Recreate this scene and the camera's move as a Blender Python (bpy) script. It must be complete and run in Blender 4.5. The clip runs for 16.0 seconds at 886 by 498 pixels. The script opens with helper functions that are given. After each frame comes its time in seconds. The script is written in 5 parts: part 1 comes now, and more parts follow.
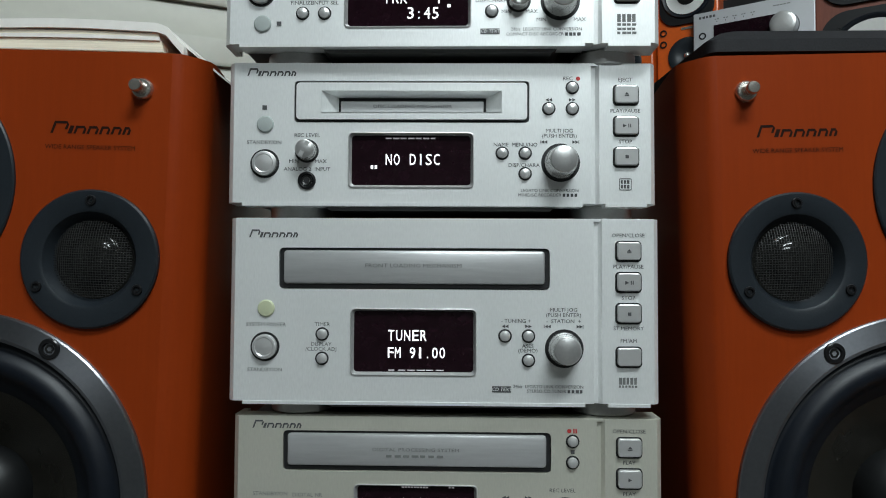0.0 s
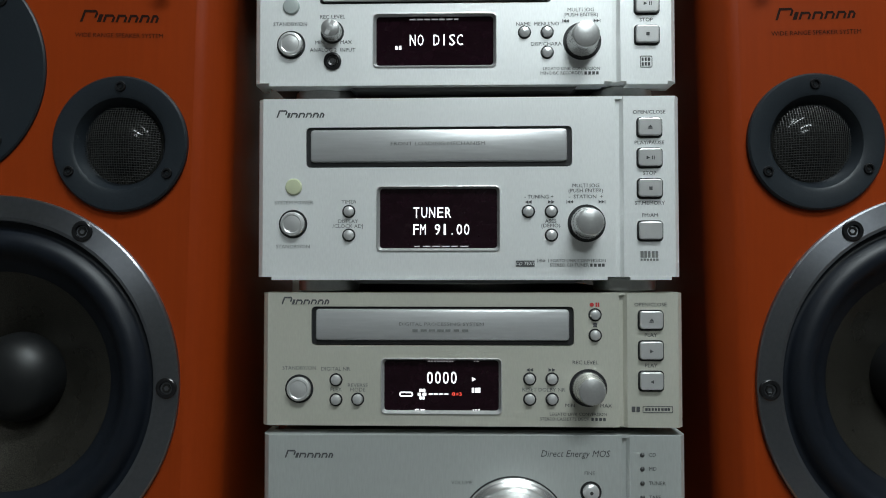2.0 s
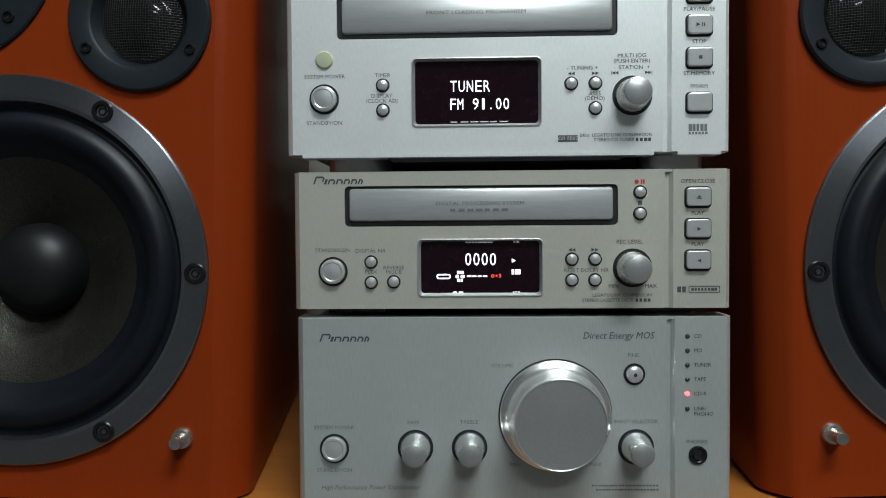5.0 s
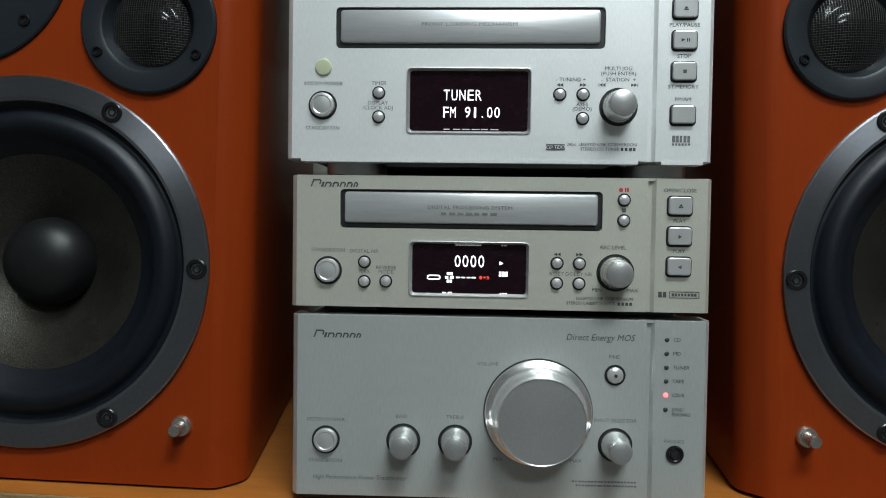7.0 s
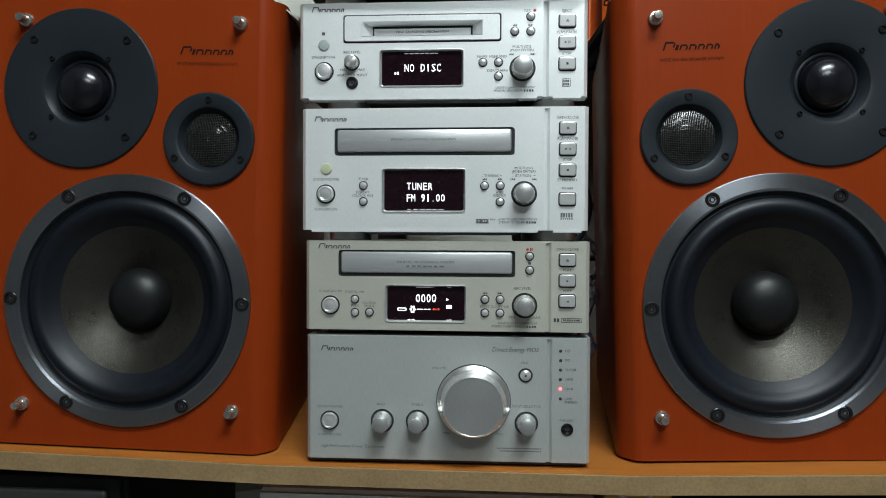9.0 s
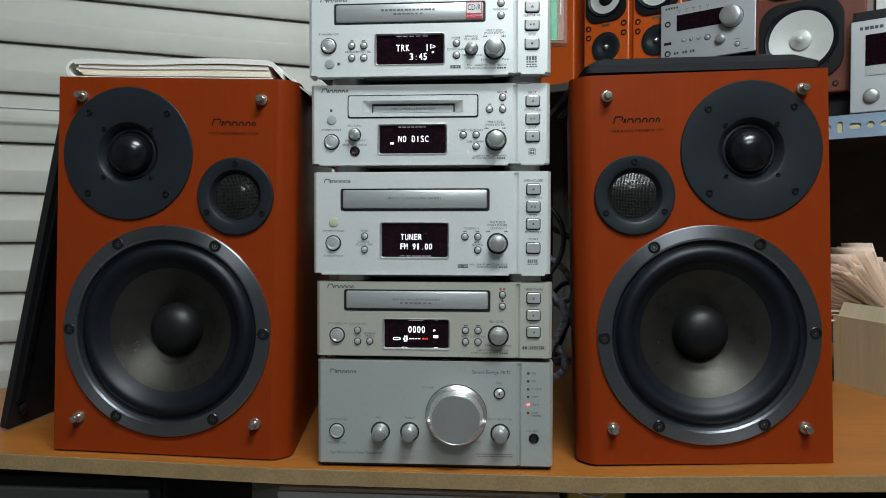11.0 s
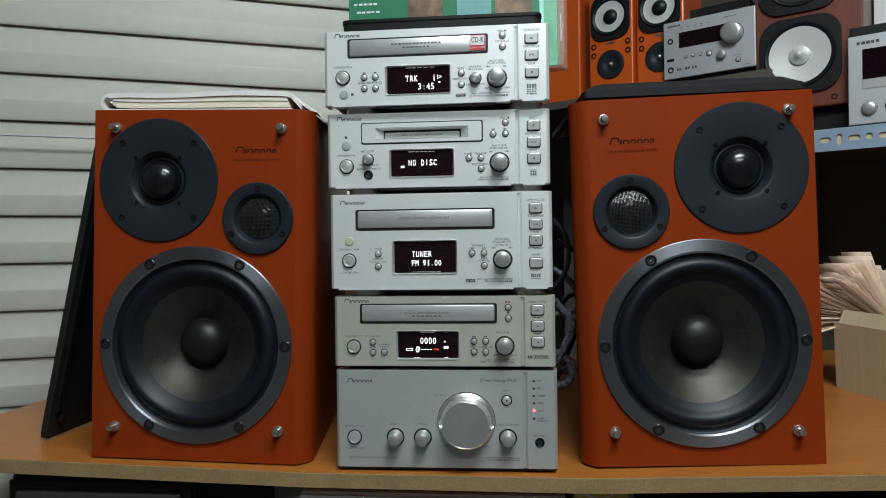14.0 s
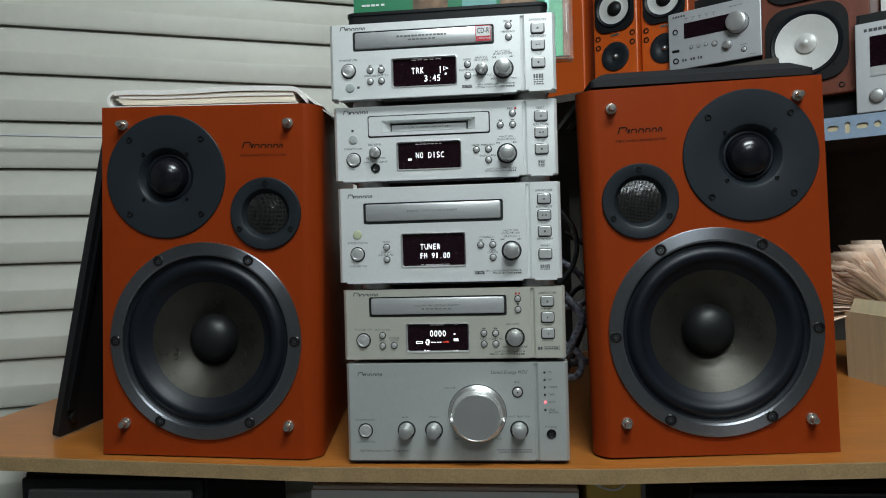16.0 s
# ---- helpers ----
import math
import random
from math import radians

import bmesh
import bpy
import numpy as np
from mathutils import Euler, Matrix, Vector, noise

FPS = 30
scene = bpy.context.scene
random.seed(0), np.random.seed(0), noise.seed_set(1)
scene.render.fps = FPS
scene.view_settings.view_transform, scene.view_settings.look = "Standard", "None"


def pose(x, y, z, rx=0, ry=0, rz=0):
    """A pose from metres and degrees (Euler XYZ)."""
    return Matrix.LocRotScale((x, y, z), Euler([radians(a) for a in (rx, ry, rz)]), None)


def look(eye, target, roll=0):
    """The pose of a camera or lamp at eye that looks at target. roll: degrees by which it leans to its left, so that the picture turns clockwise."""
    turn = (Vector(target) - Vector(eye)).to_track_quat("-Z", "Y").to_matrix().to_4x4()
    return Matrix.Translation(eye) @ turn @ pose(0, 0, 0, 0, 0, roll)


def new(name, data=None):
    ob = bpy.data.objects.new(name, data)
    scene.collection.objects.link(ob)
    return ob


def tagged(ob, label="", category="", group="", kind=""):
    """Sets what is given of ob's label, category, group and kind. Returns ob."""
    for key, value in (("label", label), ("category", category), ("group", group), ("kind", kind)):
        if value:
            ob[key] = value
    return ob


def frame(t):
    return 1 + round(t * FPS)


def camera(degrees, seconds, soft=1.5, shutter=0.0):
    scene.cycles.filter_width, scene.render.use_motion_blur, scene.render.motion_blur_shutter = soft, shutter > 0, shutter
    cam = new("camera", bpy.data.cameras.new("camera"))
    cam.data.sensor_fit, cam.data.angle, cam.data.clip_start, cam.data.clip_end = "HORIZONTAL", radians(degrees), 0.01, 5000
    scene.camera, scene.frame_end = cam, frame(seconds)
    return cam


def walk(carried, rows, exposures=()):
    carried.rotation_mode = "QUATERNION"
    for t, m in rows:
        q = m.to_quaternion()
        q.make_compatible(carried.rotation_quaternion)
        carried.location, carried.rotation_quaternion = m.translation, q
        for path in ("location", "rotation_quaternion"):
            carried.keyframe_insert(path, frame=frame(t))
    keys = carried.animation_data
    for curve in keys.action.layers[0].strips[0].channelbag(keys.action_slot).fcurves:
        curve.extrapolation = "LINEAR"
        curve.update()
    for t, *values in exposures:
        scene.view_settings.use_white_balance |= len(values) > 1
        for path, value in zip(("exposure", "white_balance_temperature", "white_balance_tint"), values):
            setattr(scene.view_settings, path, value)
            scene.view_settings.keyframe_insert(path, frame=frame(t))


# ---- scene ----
# world: metres, z = 0 on the table top, y = 0 the plane of the stack's front panels
cam = camera(66.2, 16.0, soft=1.0)
PATH = [
    (0, 0.0042, -0.3443, 0.2422, 92.16, -0.30, 1.40),
    (0.5, -0.0004, -0.3483, 0.2311, 92.94, -0.13, 1.67),
    (1, -0.0013, -0.3481, 0.2136, 92.43, -0.05, 1.55),
    (1.5, -0.0040, -0.3500, 0.1971, 91.70, 0.01, 1.82),
    (2, -0.0053, -0.3494, 0.1831, 91.47, 0.04, 1.86),
    (2.5, -0.0066, -0.3482, 0.1716, 91.14, 0.08, 2.01),
    (3, -0.0074, -0.3404, 0.1552, 90.47, 0.09, 1.95),
    (3.5, -0.0094, -0.3371, 0.1438, 89.74, 0.34, 1.96),
    (3.7, -0.0116, -0.3361, 0.1397, 89.54, 0.36, 1.95),
    (5.8, -0.0307, -0.3366, 0.1394, 88.23, 0.18, 1.51),
    (6, -0.0316, -0.3370, 0.1418, 88.45, -0.30, 1.60),
    (6.5, -0.0360, -0.3333, 0.1379, 88.06, -1.19, 1.43),
    (7, -0.0155, -0.3502, 0.1420, 88.29, -0.82, 2.59),
    (7.5, -0.0014, -0.3868, 0.1576, 87.85, -0.17, 2.75),
    (8, 0.0066, -0.4313, 0.1612, 88.08, 0.03, 3.56),
    (8.5, 0.0230, -0.4756, 0.1706, 88.20, -0.09, 3.98),
    (9, 0.0341, -0.5152, 0.1728, 88.95, -0.23, 4.23),
    (9.5, 0.0387, -0.5438, 0.1812, 89.00, -0.30, 4.53),
    (9.7, 0.0366, -0.5564, 0.1864, 88.90, -0.32, 4.36),
    (11.8, 0.0621, -0.6450, 0.2160, 89.17, -0.00, 4.38),
    (12, 0.0618, -0.6499, 0.2115, 89.71, 0.01, 4.44),
    (12.5, 0.0637, -0.6582, 0.2091, 90.36, 0.31, 4.72),
    (13, 0.0667, -0.6613, 0.2183, 89.95, 0.61, 5.07),
    (13.5, 0.0655, -0.6617, 0.2183, 89.87, 0.71, 5.39),
    (14, 0.0639, -0.6620, 0.2163, 89.96, 0.72, 5.59),
    (14.5, 0.0627, -0.6624, 0.2147, 90.06, 0.95, 5.63),
    (15, 0.0633, -0.6619, 0.2158, 89.76, 1.19, 5.76),
    (15.5, 0.0622, -0.6609, 0.2136, 89.67, 1.40, 5.93),
    (16, 0.0601, -0.6604, 0.2109, 89.79, 1.53, 6.01),
]
walk(cam, [(t, pose(*row)) for t, *row in PATH],
     [(0.0, -0.22), (3.5, -0.24), (7.0, -0.04), (9.0, 0.04), (12.0, -0.14), (16.0, -0.14)])

# ---- light: closed room, fluorescent fittings on the ceiling ----
world = bpy.data.worlds.new("room_air")
scene.world = world
world.use_nodes = True
world.node_tree.nodes["Background"].inputs[0].default_value = (0.5, 0.55, 0.6, 1)
world.node_tree.nodes["Background"].inputs[1].default_value = 0.02


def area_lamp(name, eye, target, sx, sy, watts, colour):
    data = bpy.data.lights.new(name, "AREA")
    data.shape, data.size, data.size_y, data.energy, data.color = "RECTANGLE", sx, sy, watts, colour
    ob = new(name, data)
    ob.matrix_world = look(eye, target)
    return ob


area_lamp("ceiling_tube_light", (0.36, -0.82, 1.54), (0.30, -0.50, 0.0), 0.75, 0.24, 26, (0.87, 0.975, 1.0))
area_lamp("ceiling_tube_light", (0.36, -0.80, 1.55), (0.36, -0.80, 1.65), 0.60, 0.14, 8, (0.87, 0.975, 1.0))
# unseen second fitting behind the camera, added as soft fill for the fronts
area_lamp("ceiling_tube_light", (0.36, -1.80, 1.54), (0.30, -0.9, 0.0), 0.75, 0.24, 15, (0.87, 0.975, 1.0))

# ---- materials ----
def material(name, base, rough=0.5, metal=0.0, grain=0.0, grain_scale=200.0, stretch=(1, 1, 1), blotch=0.0, blotch_scale=12.0,
             bump=0.0, coat=0.0, second=None, random_tint=0.0, rough_var=0.0, spec=0.5):
    """Principled surface with fine grain, broad blotches and a fine relief."""
    m = bpy.data.materials.new(name)
    m.use_nodes = True
    nt = m.node_tree
    n, l = nt.nodes, nt.links
    p = n["Principled BSDF"]
    p.inputs["Roughness"].default_value = rough
    p.inputs["Metallic"].default_value = metal
    p.inputs["Coat Weight"].default_value = coat
    p.inputs["Coat Roughness"].default_value = 0.15
    p.inputs["Specular IOR Level"].default_value = spec
    co = n.new("ShaderNodeTexCoord")
    mp = n.new("ShaderNodeMapping")
    mp.inputs["Scale"].default_value = stretch
    l.new(co.outputs["Object"], mp.inputs["Vector"])
    fine = n.new("ShaderNodeTexNoise")
    fine.inputs["Scale"].default_value = grain_scale
    fine.inputs["Detail"].default_value = 5
    l.new(mp.outputs["Vector"], fine.inputs["Vector"])
    broad = n.new("ShaderNodeTexNoise")
    broad.inputs["Scale"].default_value = blotch_scale
    broad.inputs["Detail"].default_value = 3
    l.new(mp.outputs["Vector"], broad.inputs["Vector"])
    dark = [c * (1 - grain) for c in base]
    light = [min(1, c * (1 + grain)) for c in base]
    if second:
        dark, light = list(second), list(base)
    mix = n.new("ShaderNodeMix")
    mix.data_type = "RGBA"
    mix.inputs["A"].default_value = (*dark, 1)
    mix.inputs["B"].default_value = (*light, 1)
    ramp = n.new("ShaderNodeMapRange")
    ramp.inputs["From Min"].default_value, ramp.inputs["From Max"].default_value = 0.3, 0.7
    l.new(fine.outputs["Fac"], ramp.inputs["Value"])
    l.new(ramp.outputs["Result"], mix.inputs["Factor"])
    hsv = n.new("ShaderNodeHueSaturation")
    l.new(mix.outputs["Result"], hsv.inputs["Color"])
    val = n.new("ShaderNodeMapRange")
    val.inputs["From Min"].default_value, val.inputs["From Max"].default_value = 0.3, 0.7
    val.inputs["To Min"].default_value, val.inputs["To Max"].default_value = 1 - blotch, 1 + blotch
    l.new(broad.outputs["Fac"], val.inputs["Value"])
    if random_tint:
        info = n.new("ShaderNodeObjectInfo")
        r = n.new("ShaderNodeMapRange")
        r.inputs["To Min"].default_value, r.inputs["To Max"].default_value = 1 - random_tint, 1 + random_tint
        l.new(info.outputs["Random"], r.inputs["Value"])
        mul = n.new("ShaderNodeMath")
        mul.operation = "MULTIPLY"
        l.new(val.outputs["Result"], mul.inputs[0])
        l.new(r.outputs["Result"], mul.inputs[1])
        l.new(mul.outputs["Value"], hsv.inputs["Value"])
    else:
        l.new(val.outputs["Result"], hsv.inputs["Value"])
    l.new(hsv.outputs["Color"], p.inputs["Base Color"])
    if rough_var:
        rv = n.new("ShaderNodeMapRange")
        rv.inputs["To Min"].default_value, rv.inputs["To Max"].default_value = rough - rough_var, rough + rough_var
        l.new(broad.outputs["Fac"], rv.inputs["Value"])
        l.new(rv.outputs["Result"], p.inputs["Roughness"])
    if bump:
        b = n.new("ShaderNodeBump")
        b.inputs["Strength"].default_value = bump
        b.inputs["Distance"].default_value = 0.0004
        l.new(fine.outputs["Fac"], b.inputs["Height"])
        l.new(b.outputs["Normal"], p.inputs["Normal"])
    return m


def glowing(name, colour, strength):
    m = material(name, colour, 0.5)
    p = m.node_tree.nodes["Principled BSDF"]
    p.inputs["Emission Color"].default_value = (*colour, 1)
    p.inputs["Emission Strength"].default_value = strength
    return m



def turned(m, amount=0.7):
    """Metal turned on a lathe: its grain runs in circles round the middle of the part."""
    nt = m.node_tree
    tan = nt.nodes.new("ShaderNodeTangent")
    tan.direction_type, tan.axis = "RADIAL", "Y"
    p = nt.nodes["Principled BSDF"]
    p.inputs["Anisotropic"].default_value = amount
    p.inputs["Anisotropic Rotation"].default_value = 0.25
    nt.links.new(tan.outputs["Tangent"], p.inputs["Tangent"])
    return m


SILVER = material("brushed_silver", (0.84, 0.855, 0.85), 0.38, 0.45, grain=0.04, grain_scale=1300, stretch=(1, 1, 0.25), blotch=0.03, bump=0.05, rough_var=0.05)
CHAMPAGNE = material("champagne_silver", (0.585, 0.58, 0.505), 0.38, 0.45, grain=0.04, grain_scale=1300, stretch=(1, 1, 0.25), blotch=0.03, bump=0.05, rough_var=0.05)
COOLSILVER = material("cool_silver", (0.485, 0.51, 0.495), 0.38, 0.45, grain=0.05, grain_scale=1200, stretch=(1, 1, .15), blotch=0.03, bump=0.05, rough_var=0.05)
TRAYMETAL = material("tray_silver", (0.60, 0.605, 0.61), 0.34, 0.6, grain=0.05, grain_scale=700, stretch=(.1, 1, 1), blotch=0.03, bump=0.1)
BUTTON = material("button_silver", (0.66, 0.66, 0.655), 0.3, 0.6, grain=0.03, blotch=0.02)
KNOBSIDE = material("satin_knob_side", (0.62, 0.62, 0.61), 0.24, 0.85, grain=0.03, blotch=0.03)
CHROME = material("polished_knob_metal", (0.90, 0.89, 0.88), 0.27, 0.95, grain=0.02, blotch=0.02)
KNOBFACE = turned(material("spun_knob_metal", (0.50, 0.50, 0.495), 0.36, 0.75, grain=0.05, grain_scale=800, bump=0.1), 0.15)
RACKSILVER = material("dull_silver_panel", (0.52, 0.53, 0.55), 0.42, 0.45, grain=0.04, grain_scale=900, blotch=0.03, bump=0.05)
# black plastic parts; also plates whose colour stands in for shade in gaps
GAP = material("dark_plastic_and_gap_shade", (0.012, 0.012, 0.013), 0.45, grain=0.1)
CASE = material("grey_steel_case", (0.11, 0.11, 0.11), 0.5, 0.4, grain=0.08, blotch=0.08, bump=0.1)
INK = material("grey_print", (0.065, 0.065, 0.068), 0.7, grain=0.15)
FAINTINK = material("faint_grey_print", (0.15, 0.155, 0.15), 0.7, grain=0.15)
REDINK = material("red_print", (0.45, 0.03, 0.03), 0.6, grain=0.1)
SCREEN = material("dark_display_glass", (0.010, 0.0035, 0.006), 0.10, grain=0.2, spec=0.25)
VFD = glowing("display_white_glow", (0.95, 0.97, 1.0), 1.25)
VFDRED = glowing("display_red_glow", (1.0, 0.08, 0.05), 1.5)
VFDDIM = glowing("display_dim_glow", (0.5, 0.48, 0.5), 0.35)
LEDRED = glowing("red_led_glow", (1.0, 0.07, 0.08), 6.0)
LEDOFF = material("dark_led", (0.05, 0.05, 0.05), 0.25, grain=0.1)
SENSOR = material("grey_sensor_window", (0.42, 0.46, 0.45), 0.3, 0.2, grain=0.03)
POWERLAMP = material("pale_green_lamp", (0.50, 0.53, 0.36), 0.3, 0.1, grain=0.05)
STICKRED = material("red_sticker", (0.55, 0.03, 0.05), 0.45, grain=0.06)
STICKWHITE = material("white_sticker", (0.75, 0.74, 0.74), 0.45, grain=0.03)
WOOD = material("cherry_veneer", (0.236, 0.0315, 0.0045), 0.34, grain=0.2, grain_scale=70, stretch=(7, 7, 0.4), blotch=0.05, blotch_scale=4,
                bump=0.04, coat=0.0, second=(0.222, 0.0293, 0.0042), spec=0.16)
RING = turned(material("grey_metal_ring", (0.26, 0.27, 0.295), 0.33, 0.95, grain=0.05, grain_scale=500, blotch=0.03), 0.8)
RUBBER = material("black_rubber_surround", (0.0045, 0.0066, 0.0110), 0.46, grain=0.15, blotch=0.1, spec=0.32)
CONE = material("woven_cone", (0.058, 0.054, 0.045), 0.30, 0.75, grain=0.5, grain_scale=1500, blotch=0.10, blotch_scale=40, bump=0.6, rough_var=0.1)
CAP = material("black_dust_cap", (0.006, 0.0065, 0.007), 0.45, grain=0.1, blotch=0.1, spec=0.35)
PLATE = material("dark_driver_plate", (0.0125, 0.0165, 0.021), 0.40, spec=0.35, grain=0.1, grain_scale=900, blotch=0.06, bump=0.15)
DOME = material("glossy_dome", (0.006, 0.006, 0.009), 0.22, spec=0.45, grain=0.3, grain_scale=900, bump=0.08)
WIRE = material("grey_wire_mesh", (0.13, 0.13, 0.13), 0.25, 0.9, grain=0.1)
FOIL = material("dark_dome_film", (0.012, 0.012, 0.011), 0.10, 0.0, grain=0.1, grain_scale=600, spec=0.4)
SCREW = material("black_screw", (0.010, 0.010, 0.011), 0.28, 0.2, grain=0.1)
SOCKET = material("steel_socket", (0.07, 0.07, 0.07), 0.3, 0.9, grain=0.1)
PEG = material("nickel_peg", (0.58, 0.55, 0.50), 0.25, 0.9, grain=0.05)
LOGOINK = material("dark_brown_print", (0.016, 0.006, 0.004), 0.7, spec=0.1, grain=0.1)
TABLE = material("orange_laminate", (0.38, 0.132, 0.024), 0.35, grain=0.1, grain_scale=40, stretch=(0.5, 4, 4), blotch=0.1, blotch_scale=6, coat=0.15)
CHIP = material("raw_chipboard_edge", (0.26, 0.172, 0.08), 0.8, grain=0.15, grain_scale=420, blotch=0.10, blotch_scale=30, bump=0.6)
SIDING = material("cream_metal_siding", (0.455, 0.45, 0.395), 0.5, grain=0.03, grain_scale=60, blotch=0.05, blotch_scale=5)
PAINT = material("dull_wall_paint", (0.22, 0.22, 0.21), 0.8, grain=0.05, blotch=0.06, blotch_scale=3)
CEIL = material("white_ceiling_paint", (0.78, 0.78, 0.76), 0.85, grain=0.03, blotch=0.03)
FLOOR = material("grey_floor_tile", (0.16, 0.155, 0.15), 0.5, grain=0.1, blotch=0.1)
DARKWALL = material("dark_back_wall", (0.08, 0.07, 0.06), 0.8, grain=0.1, blotch=0.15)
GRILLE = material("black_grille_cloth", (0.010, 0.010, 0.012), 0.7, spec=0.3, grain=0.3, grain_scale=900, bump=0.4)
PAPER = material("white_paper", (0.78, 0.76, 0.72), 0.7, grain=0.03, blotch=0.04)
PAGES = material("yellowed_pages", (0.80, 0.74, 0.60), 0.8, grain=0.12, grain_scale=300, stretch=(.05, .05, 6), blotch=0.06)
ORANGE = material("orange_lacquer", (0.62, 0.10, 0.010), 0.32, grain=0.06, blotch=0.05, coat=0.3)
BROWN = material("red_brown_veneer", (0.16, 0.040, 0.020), 0.4, grain=0.15, grain_scale=60, stretch=(5, 5, .5), blotch=0.08, coat=0.1)
WHITECONE = material("silver_white_cone", (0.70, 0.70, 0.68), 0.4, 0.2, grain=0.03)
BLACKPL = material("black_plastic", (0.008, 0.0084, 0.0095), 0.45, spec=0.25, grain=0.1, blotch=0.1)
STEELBLUE = material("pale_blue_steel", (0.27, 0.36, 0.48), 0.5, 0.1, grain=0.06, blotch=0.08)
CARD = material("pale_brown_cardboard", (0.58, 0.49, 0.32), 0.85, grain=0.08, grain_scale=80, stretch=(8, 8, .3), blotch=0.06, bump=0.3)
SHEET = material("pink_paper_sheet", (0.78, 0.60, 0.48), 0.75, grain=0.05, blotch=0.08, random_tint=0.18)
GREEN = material("green_print", (0.02, 0.20, 0.09), 0.4, grain=0.06, blotch=0.08, coat=0.3)
TEAL = material("teal_print", (0.17, 0.40, 0.38), 0.4, grain=0.06, blotch=0.08, coat=0.3)
PHOTO = material("brown_photo_print", (0.20, 0.12, 0.07), 0.4, grain=0.5, grain_scale=60, blotch=0.4, blotch_scale=30)
YELLOW = material("yellow_plastic", (0.62, 0.42, 0.08), 0.45, grain=0.06)
CABLE = material("black_cable", (0.02, 0.02, 0.022), 0.5, grain=0.1)
CABLEBLUE = material("blue_white_cable", (0.62, 0.65, 0.75), 0.5, second=(0.03, 0.035, 0.09), grain_scale=160)


def clear_plastic():
    m = bpy.data.materials.new("clear_case_plastic")
    m.use_nodes = True
    p = m.node_tree.nodes["Principled BSDF"]
    p.inputs["Base Color"].default_value = (0.9, 0.95, 0.92, 1)
    p.inputs["Roughness"].default_value = 0.08
    p.inputs["Transmission Weight"].default_value = 0.95
    p.inputs["IOR"].default_value = 1.2
    return m


CLEAR = clear_plastic()


# ---- mesh tools ----
def part(name, bm, mat, parent, label=""):
    me = bpy.data.meshes.new(name)
    bmesh.ops.recalc_face_normals(bm, faces=bm.faces)
    bm.to_mesh(me)
    bm.free()
    me.materials.append(mat)
    ob = new(name, me)
    ob.parent = parent
    if label:
        ob["label"] = label
    return ob


def thing(name, m, label, category, group="", kind=""):
    ob = new(name)
    ob.empty_display_size = 0.02
    ob.matrix_basis = m
    return tagged(ob, label, category, group, kind)


def smooth(ob, angle=35):
    ob.data.shade_smooth()
    for e in ob.data.edges:
        e.use_edge_sharp = False
    bm = bmesh.new()
    bm.from_mesh(ob.data)
    for e in bm.edges:
        if len(e.link_faces) == 2 and e.calc_face_angle(0) > radians(angle):
            e.smooth = False
    bm.to_mesh(ob.data)
    bm.free()
    return ob


def add_box(bm, x0, x1, y0, y1, z0, z1, bevel=0.0, seg=2):
    v = [bm.verts.new(c) for c in ((x0, y0, z0), (x1, y0, z0), (x1, y1, z0), (x0, y1, z0), (x0, y0, z1), (x1, y0, z1), (x1, y1, z1), (x0, y1, z1))]
    f = [bm.faces.new([v[i] for i in q]) for q in ((0, 3, 2, 1), (4, 5, 6, 7), (0, 1, 5, 4), (1, 2, 6, 5), (2, 3, 7, 6), (3, 0, 4, 7))]
    if bevel:
        es = list({e for q in f for e in q.edges})
        bmesh.ops.bevel(bm, geom=es, offset=bevel, segments=seg, affect="EDGES", profile=0.5)
    return bm


def box(*a, **k):
    return add_box(bmesh.new(), *a, **k)


def prism_y(pts, y0, y1, bm=None, bevel=0.0):
    """Outline in x, z pushed from y0 to y1; bevel softens the edge at y0."""
    bm = bm or bmesh.new()
    a = [bm.verts.new((x, y0, z)) for x, z in pts]
    b = [bm.verts.new((x, y1, z)) for x, z in pts]
    n = len(pts)
    front = bm.faces.new(a)
    bm.faces.new(b[::-1])
    for i in range(n):
        bm.faces.new((a[i], b[i], b[(i + 1) % n], a[(i + 1) % n]))
    if bevel:
        bmesh.ops.bevel(bm, geom=list(front.edges), offset=bevel, segments=2, affect="EDGES", profile=0.5)
    return bm


def prism_z(pts, z0, z1, bm=None):
    bm = bm or bmesh.new()
    a = [bm.verts.new((x, y, z0)) for x, y in pts]
    b = [bm.verts.new((x, y, z1)) for x, y in pts]
    n = len(pts)
    bm.faces.new(a)
    bm.faces.new(b[::-1])
    for i in range(n):
        bm.faces.new((a[i], b[i], b[(i + 1) % n], a[(i + 1) % n]))
    return bm


def round_rect(x0, x1, z0, z1, r, n=4):
    out = []
    for cx, cz, a0 in ((x1 - r, z1 - r, 0), (x0 + r, z1 - r, 90), (x0 + r, z0 + r, 180), (x1 - r, z0 + r, 270)):
        for i in range(n + 1):
            a = radians(a0 + 90 * i / n)
            out.append((cx + r * math.cos(a), cz + r * math.sin(a)))
    return out


